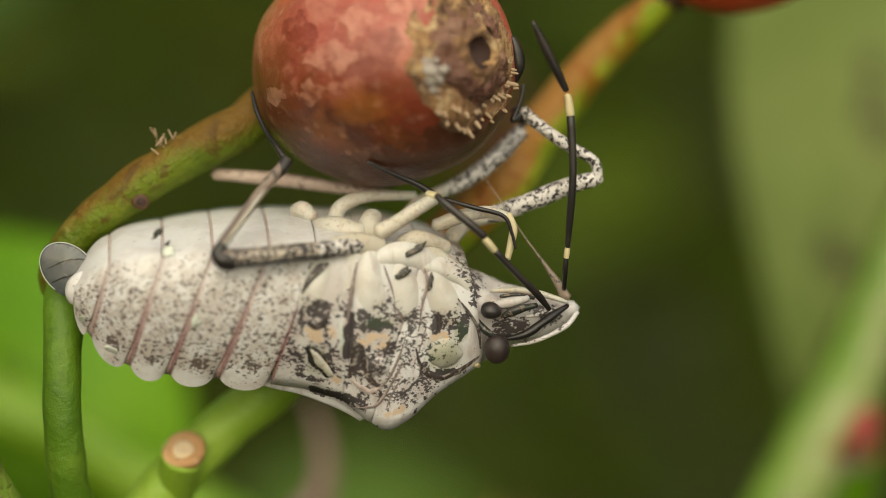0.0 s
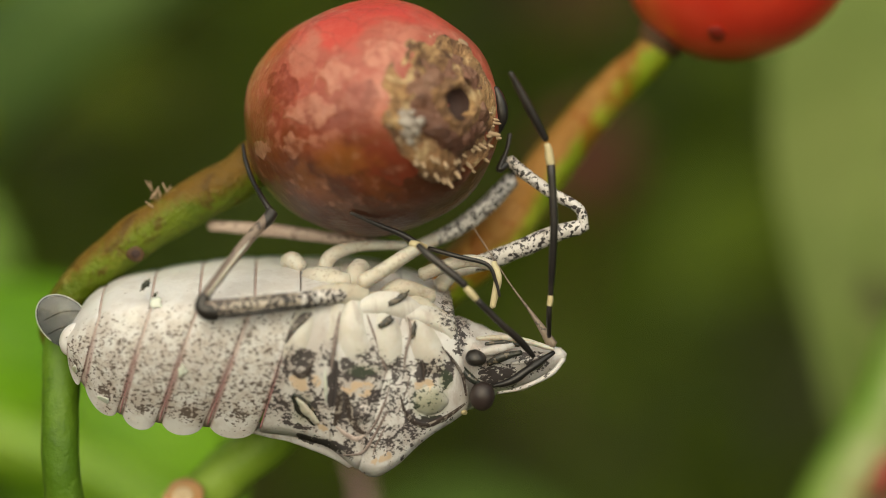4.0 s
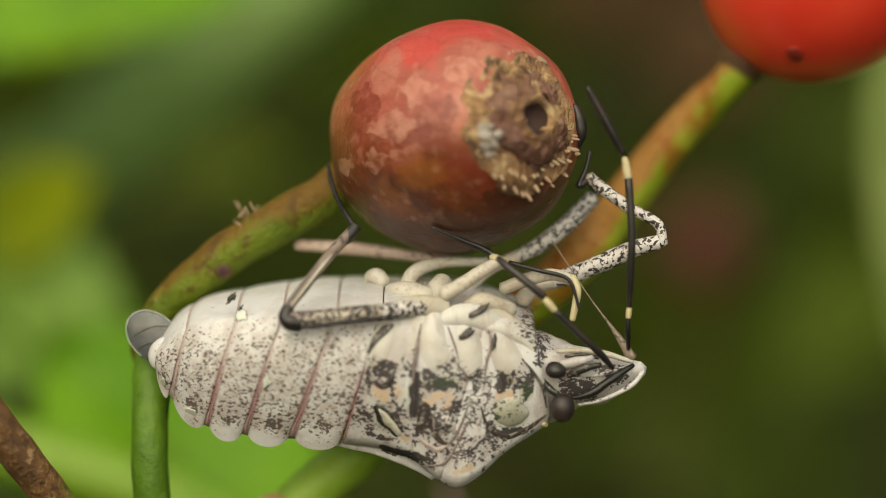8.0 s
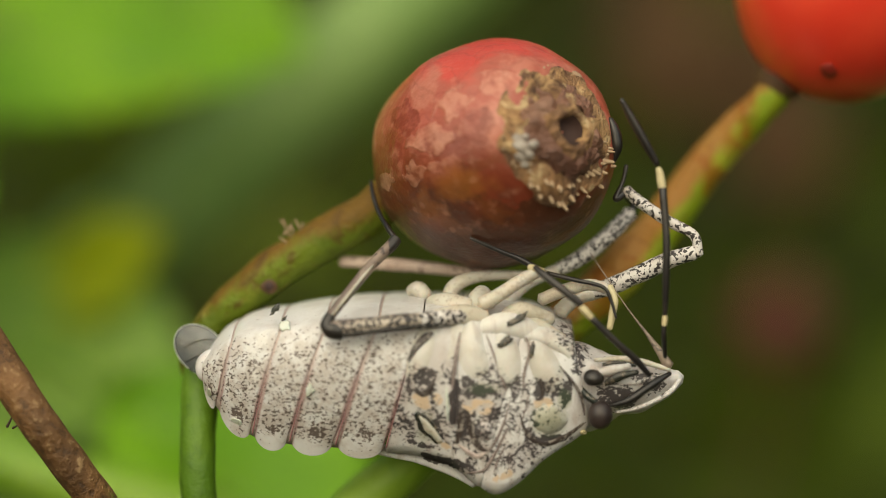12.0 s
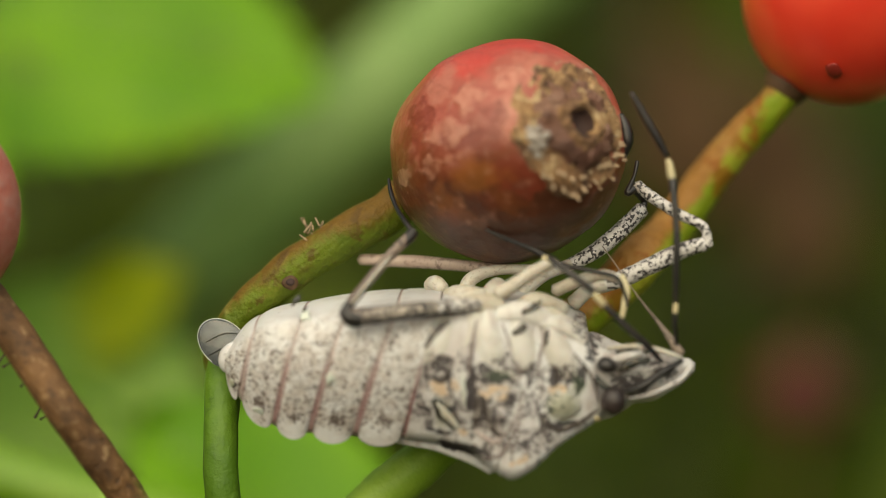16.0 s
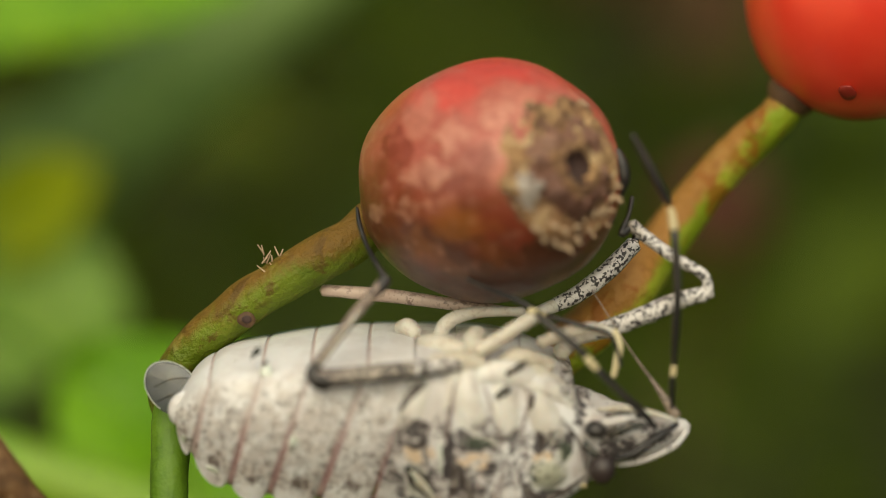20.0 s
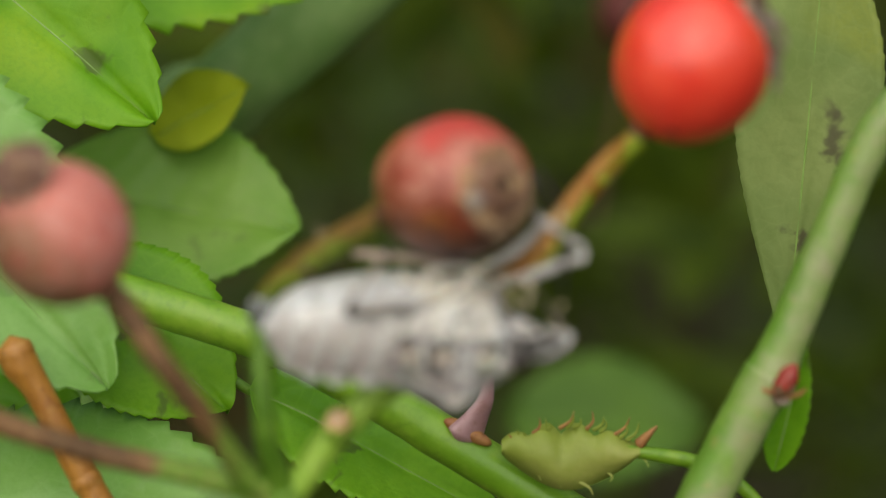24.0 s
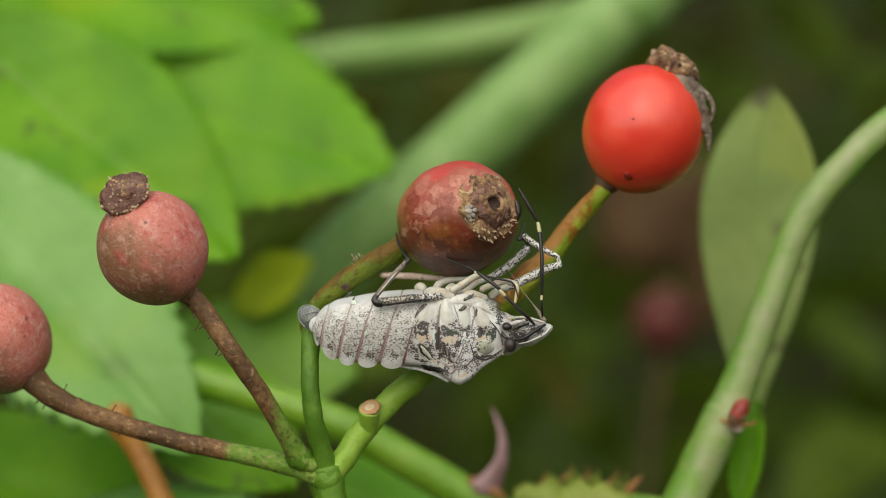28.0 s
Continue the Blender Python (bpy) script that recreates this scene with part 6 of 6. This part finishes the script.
# ---------------------------------------------------------------- canes and leaves behind
def cane_right():
    o = (14.6, 17.0, -11.0)

    def L(pts):
        return [(x - o[0], y - o[1], z - o[2], r) for x, y, z, r in pts]

    ob = thing("rose_cane", P(*o), "thick green rose cane with pale grey bark and a red bud", "cane", "rose canes")
    part("stem", tube(L([(-4, 18, -60, 1.9), (6.5, 17, -28, 1.65), (10.7, 17, -18.9, 1.42), (12.6, 17, -14.9, 1.38), (14.4, 17, -11.4, 1.40)]), 50, 22, 0.05, 0.8), M_CANE_PALE, ob, "pale streaked bark below the bud")
    part("stem", tube(L([(14.2, 17, -11.8, 1.36), (15.3, 17, -9.4, 1.18), (16.5, 17, -6.3, 1.12), (17.7, 17, -3.4, 1.06), (18.9, 17, -0.3, 1.04), (20.2, 17, 2.0, 1.04), (22.4, 17.2, 4.5, 1.04), (27.2, 18, 8.3, 1.04), (40, 22, 14, 1.1)]), 70, 22, 0.05, 0.8), M_CANE_PALE, ob, "grey-green bark above the bud")
    part("leaf_scar", tube(L([(13.10, 16.7, -11.75, 0.09), (13.7, 15.85, -11.95, 0.11), (14.7, 15.52, -12.25, 0.13), (15.6, 15.75, -12.35, 0.13), (16.2, 16.4, -12.1, 0.08)]), 24, 8, 0.3, 2), M_SCAR, ob, "russet ridge of the leaf scar")
    part("leaf_scar_face", blob(Vector((14.9, 15.62, -12.55)) - Vector(o), (0.55, 0.16, 0.30), Matrix.Rotation(radians(15), 3, "Y"), 0.3, 2, 18, 12), M_SEPAL, ob, "pale healed leaf scar")
    bud = part("bud", tube(L([(14.75, 15.85, -12.15, 0.46), (14.98, 15.65, -11.7, 0.58), (15.25, 15.55, -11.2, 0.52), (15.48, 15.60, -10.75, 0.24)]), 24, 14, 0.15, 2), M_BUD, ob, "pointed red bud")
    for k, (dx, dz, r) in enumerate(((-0.30, -0.42, 0.40), (0.22, -0.30, 0.38), (-0.08, 0.12, 0.34), (0.22, 0.42, 0.26))):
        part("bud_scale", blob(Vector((15.02 + dx, 15.20 + 0.03 * k, -11.6 + dz)) - Vector(o), (r * 0.7, 0.16, r), Matrix.Rotation(radians(20 + 8 * k), 3, "Y"), 0.25, 3, 14, 10), (M_SCARDARK, M_SCARDARK, M_BUD, M_BUD)[k], bud)
    return ob


def cane_low():
    o = (-7.5, 25.0, -13.8)

    def L(pts):
        return [(x - o[0], y - o[1], z - o[2], r) for x, y, z, r in pts]

    ob = thing("rose_cane", P(*o), "smooth green rose cane with a mauve hooked thorn", "cane", "rose canes")
    part("stem", tube(L([(-70, 30, 4, 1.0), (-36, 26, -3.6, 1.1), (-22.4, 25, -7.9, 1.2), (-12.3, 25, -11.2, 1.25), (-7.3, 25, -13.8, 1.28), (-2.7, 25, -16.6, 1.3), (3.7, 25, -20.6, 1.35), (14, 25, -28, 1.4), (40, 26, -60, 1.7)]), 90, 20, 0.05, 0.7), M_CANE_GREEN, ob)
    t = part("thorn", tube(L([(-1.6, 24.3, -16.2, 1.30), (-1.0, 24.2, -15.2, 0.85), (-0.45, 24.1, -14.1, 0.52), (-0.35, 24.1, -12.7, 0.34), (-0.65, 24.1, -11.5, 0.20), (-1.05, 24.1, -10.55, 0.05)]), 40, 16, 0.05, 1, 0.55), M_THORN, ob, "mauve hooked thorn")
    part("thorn_foot", blob(Vector((-1.5, 24.1, -16.0)) - Vector(o), (1.5, 0.5, 0.45), Matrix.Rotation(radians(28), 3, "Y"), 0.1, 1), M_SCAR, t, "russet foot of the thorn")
    return ob


def cane_far(pts, label, material):
    o = Vector(pts[len(pts) // 2][:3])
    ob = thing("rose_cane", P(*o), label, "cane", "rose canes")
    local = [(x - o.x, y - o.y, z - o.z, r) for x, y, z, r in pts]
    stem = part("stem", tube(local, 60, 16, 0.05, 0.4), material, ob)
    for k in (1, len(pts) - 2):
        x, y, z, r = local[k]
        d = (Vector(local[k + 1][:3]) - Vector(local[k - 1][:3])).normalized() * r
        part("node_ring", tube([(x - d.x * 0.5, y - d.y * 0.5, z - d.z * 0.5, r), (x, y, z, r * 1.1), (x + d.x * 0.5, y + d.y * 0.5, z + d.z * 0.5, r)], 10, 16, 0.06, 1), material, stem)
    return ob


def bract():
    """A fringed stipule on its stalk."""
    o = (7.0, 23.0, -16.7)
    ob = thing("rose_stipule", P(*o), "yellow-green fringed stipule with red-tipped teeth on a thin stalk", "stipule")
    bm = bmesh.new()
    n = 30
    rows = []
    for i in range(n + 1):
        u = i / n
        x = 0.4 + 7.6 * u
        mid = -16.6 - 0.5 * math.sin(u * 3)
        top = mid + 0.35 + (0.75 + 0.75 * abs(math.sin(u * 13 + 0.6))) * math.sin(math.pi * min(u * 1.05, 1)) ** 0.7
        low = mid - 0.4 - 1.5 * math.sin(math.pi * min(u * 1.02, 1)) ** 0.8
        rows.append([bm.verts.new((Vector((x, 23.0 - 0.8 * math.sin(math.pi * h) + 0.22 * math.sin(u * 11 + h * 3) + dy, low + (top - low) * h)) - Vector(o)) * 0.001) for dy in (0, 0.18) for h in (0, 0.25, 0.5, 0.75, 1)])
    for a, b in zip(rows, rows[1:]):
        for k in (0, 1, 2, 3, 5, 6, 7, 8):
            bm.faces.new((a[k], a[k + 1], b[k + 1], b[k]))
        for k in (0, 4):
            bm.faces.new((a[k], b[k], b[k + 5], a[k + 5]))
    blade = part("blade", bm, M_BRACT, ob)
    rng = random.Random(4)
    for k in range(20):
        u = (k + 0.4) / 20
        x = 0.5 + 7.4 * u
        up = k % 4 != 3
        z = -16.4 + (0.9 * math.sin(math.pi * u) if up else -1.9 * math.sin(math.pi * u) - 0.3)
        ln = rng.uniform(0.3, 1.0)
        lean = rng.uniform(0.2, 0.9)
        p = Vector((x, 22.9, z)) - Vector(o)
        d = Vector((lean * ln, -0.3, ln if up else -ln * 0.7))
        part("tooth", tube([(*p, 0.13), (*(p + d * 0.5 + Vector((0.22, 0, 0))), 0.07), (*(p + d * 1.15), 0.02)], 10, 7), M_SCAR if k % 4 == 0 else M_BRACT, blade, "reddish tooth" if k % 4 == 0 else "")
    tip = Vector((8.0, 22.9, -16.4)) - Vector(o)
    part("tooth", tube([(*tip, 0.35), (*(tip + Vector((0.5, -0.2, 0.6))), 0.20), (*(tip + Vector((0.95, -0.2, 1.05))), 0.05)], 14, 8), M_SCAR, blade, "red tip")
    part("stalk", tube([(0, -0.3, 0, 0.3), (2.2, 0, -0.35, 0.42), (4.6, 0, -0.9, 0.42), (7.0, 0, -2.4, 0.4), (10.5, 1, -7, 0.5)], 30, 10), M_CANE_GREEN, ob)
    return ob


def sway(ob, early, late=(0, 0)):
    """Leaves and canes behind drift with the wind; early and late: how far they stand off, in millimetres, before 20.5 s and after 23.5 s."""
    rest = ob.matrix_world.copy() if ob.rotation_euler.x or ob.rotation_euler.y or ob.rotation_euler.z else Matrix.Translation(ob.location)

    def at(dx, dz):
        return Matrix.Translation((dx * 0.001, 0, dz * 0.001)) @ rest

    mid = ((early[0] * 0.6 + late[0] * 0.4), (early[1] * 0.6 + late[1] * 0.4))
    walk(ob, [(0, at(*early)), (10, at(early[0] * 0.96, early[1] * 1.03)), (20.5, at(*early)), (22.3, at(*mid)), (23.6, at(*late)), (28, at(*late))])


def motions():
    rows = [(0, 1.5), (15, 1.5), (16, 3.0), (17, 4.6), (17.5, 5.4), (18.2, 4.5), (19, 3.5), (20.5, 3.5), (22.5, 4.5), (23, 9.0), (23.5, 19.0), (24, 29.0), (24.6, 29.0), (25, 25.0), (25.5, 5.0), (26, -1.5), (26.5, -4.0), (27, -10.0), (27.5, -3.0), (28, 1.2)]
    walk(focus, [(t, Matrix.Translation(P(-3, y, -5))) for t, y in rows])
    for ob, early in SWAYING:
        sway(ob, early)


ground_and_backdrop()
hip_old_thing()
hip_red_thing()
hip_dusty_thing((-20.1, 0.0, -2.1), (-1.5, -2.0, 3.4), 3.45, 3.28, "dusty pink-brown rose hip with a dark shrivelled crown", 21)
hip_dusty_thing((-30.6, 5.0, -6.9), (-2.6, -0.6, 2.6), 3.5, 3.35, "dusty reddish rose hip on a long brown stalk", 31)
twig()
bug()
SWAYING = []


def swaying(ob, dx, dz):
    SWAYING.append((ob, (dx, dz)))
    return ob


swaying(cane_right(), 1.0, -1.1)
swaying(cane_low(), -1.5, -2.0)
swaying(cane_far([(-36, 95, -50, 3.0), (-24, 70, -6, 3.1), (-18.5, 62, 0.0, 3.1), (-13, 60, 5.0, 3.2), (-1.5, 60, 15.0, 3.2), (10, 60, 25.0, 3.2), (48, 62, 58, 3.2)], "thick pale green cane slanting through the thicket", M_CANE_FAR), -3.5, -0.5)
cane_far([(-31.9, 78.0, 22.1, 2.0), (-19.9, 78.0, 23.7, 2.0), (-6.0, 78.0, 25.2, 2.0), (4.8, 80.0, 27.4, 2.0), (9.5, 84.0, 29.2, 2.0)], "pale green leaf stalk lying across", M_CANE_DIM)
cane_far([(-26.0, 20, -10.3, 0.55), (-25.8, 20, -11.0, 0.95), (-25.5, 20, -11.7, 1.00), (-24.9, 20, -12.6, 0.85), (-24.2, 20, -13.9, 0.78), (-23.3, 20, -15.7, 0.78), (-22.1, 20, -18.0, 0.80), (-14, 20, -32, 0.9)], "thin orange-brown dry twig with a swollen end", M_ORANGE)
cane_far([(15, 200, 44, 6.0), (14, 200, 22, 6.0), (22, 200, 27, 6.0), (27, 200, 11, 6.0)], "dead brown cane deep in the thicket", M_DEAD)
swaying(bract(), 0.0, -1.5)
swaying(hip_far(14.3, 130, 4.0, 3.4), 4.5, -8.5)

swaying(leaf("rose_leaf", (16.6, 28, -12.5), (18.3, 27.5, 11.9), (-0.25, -1, 0.1), 8.2, M_LEAF_DULL, "dull olive leaf seen from below, with dark spots", 26, 0.12, 0.02, petiole=6, tooth=0.03, blunt=1.45), 0.6, -1.3)
swaying(leaf("rose_leaf", (-49.1, 47.2, 21.1), (-9.2, 44.0, 9.5), (-0.1, -0.85, 0.5), 19.5, M_LEAF, "large bright green serrate leaf with a blunt tip", 24, 0.12, 0.04, petiole=5, blunt=1.1), -2.8, -1.3)
swaying(leaf("rose_leaf", (-41.5, 33.0, 19.5), (-19.4, 30.5, 0.9), (-0.1, -0.85, 0.5), 14.5, M_LEAF, "bright green serrate leaf with a drooping tip", 20, 0.14, 0.03, petiole=5, blunt=0.95), -4.9, -1.3)
swaying(leaf("rose_leaf", (-52.7, 50.0, 30.1), (-15.4, 48.9, 22.4), (0, -0.85, 0.5), 17, M_LEAF, "bright green leaf above the others", 20, 0.15, 0.05, petiole=5, blunt=1.0), -2.8, -1.3)
swaying(leaf("rose_leaf", (-43.5, 25.0, 9.5), (-21.0, 22.0, -13.0), (0.1, -0.85, 0.5), 14.5, M_LEAF_PALE, "pale shining green leaf", 20, 0.14, 0.04, petiole=5, blunt=1.0), -2.8, -1.5)
swaying(leaf("rose_leaf", (-29.3, 46.0, -4.1), (-12.1, 44.0, -6.8), (0.0, -0.8, 0.6), 12.0, M_LEAF_LIGHT, "broad pale green leaf with a rounded end", 18, 0.12, 0.04, petiole=5, blunt=1.1, tooth=0.06), -5.1, -0.4)
swaying(leaf("rose_leaf", (-39.1, 26.0, -22.9), (-13.0, 23.0, -19.4), (0.05, -0.65, 0.75), 14, M_LEAF_PALE, "shining pale green leaf tilted to the sky", 20, 0.2, 0.05, petiole=5, blunt=1.0), -1.5, -1.5)
swaying(leaf("rose_leaf", (-45.9, 37.0, -11.8), (-24.2, 35.0, -18.1), (0.0, -0.75, 0.66), 12, M_LEAF, "bright green leaf under the brown stalk", 18, 0.2, 0.05, petiole=5, blunt=1.0), -1.0, 1.0)
swaying(leaf("rose_leaf", (-26.6, 31.0, -7.0), (-15.1, 29.0, -15.6), (0.0, -0.75, 0.7), 10.5, M_LEAF, "mid-green leaf behind the brown stalk", 20, 0.2, 0.05, petiole=4, blunt=1.0, tooth=0.05), 8.3, -0.9)
swaying(leaf("rose_leaf", (-41.1, 27.0, -0.2), (-22.2, 25.0, -11.1), (0.1, -0.8, 0.6), 12, M_LEAF_PALE, "bright green sharply toothed leaf", 16, 0.2, 0.05, petiole=4, tooth=0.2, blunt=1.0), -2.5, -1.0)
swaying(leaf("rose_leaf", (-14, 30, -14.5), (0.5, 30, -22.0), (0.15, -0.75, 0.7), 8, M_LEAF, "bright green leaf under the cane", 16, 0.2, 0.05, petiole=4), -1.5, -1.5)
swaying(leaf("rose_leaf", (15.2, 21, -17.5), (16.6, 20, -10.5), (-0.3, -1, 0), 2.2, M_LEAF, "small narrow green leaf", 10, 0.2, 0.05), 1.0, -1.1)
swaying(leaf("rose_leaf", (-21.6, 47.0, -1.4), (-15.5, 45.0, 2.1), (0, -0.85, 0.5), 5.2, M_LEAF_YELLOW, "small yellowing leaf on a far shoot", 12, 0.2, 0.05, tooth=0.05, blunt=0.9), -3.2, -2.7)
swaying(leaf("rose_leaf", (2.5, 120.0, -33.8), (20.8, 116.0, -34.0), (0, -0.8, 0.6), 13, M_LEAF_DEEP, "deep green leaf among the shadows", 12, 0.2, 0.05), -2.5, -1.5)
thicket()
motions()
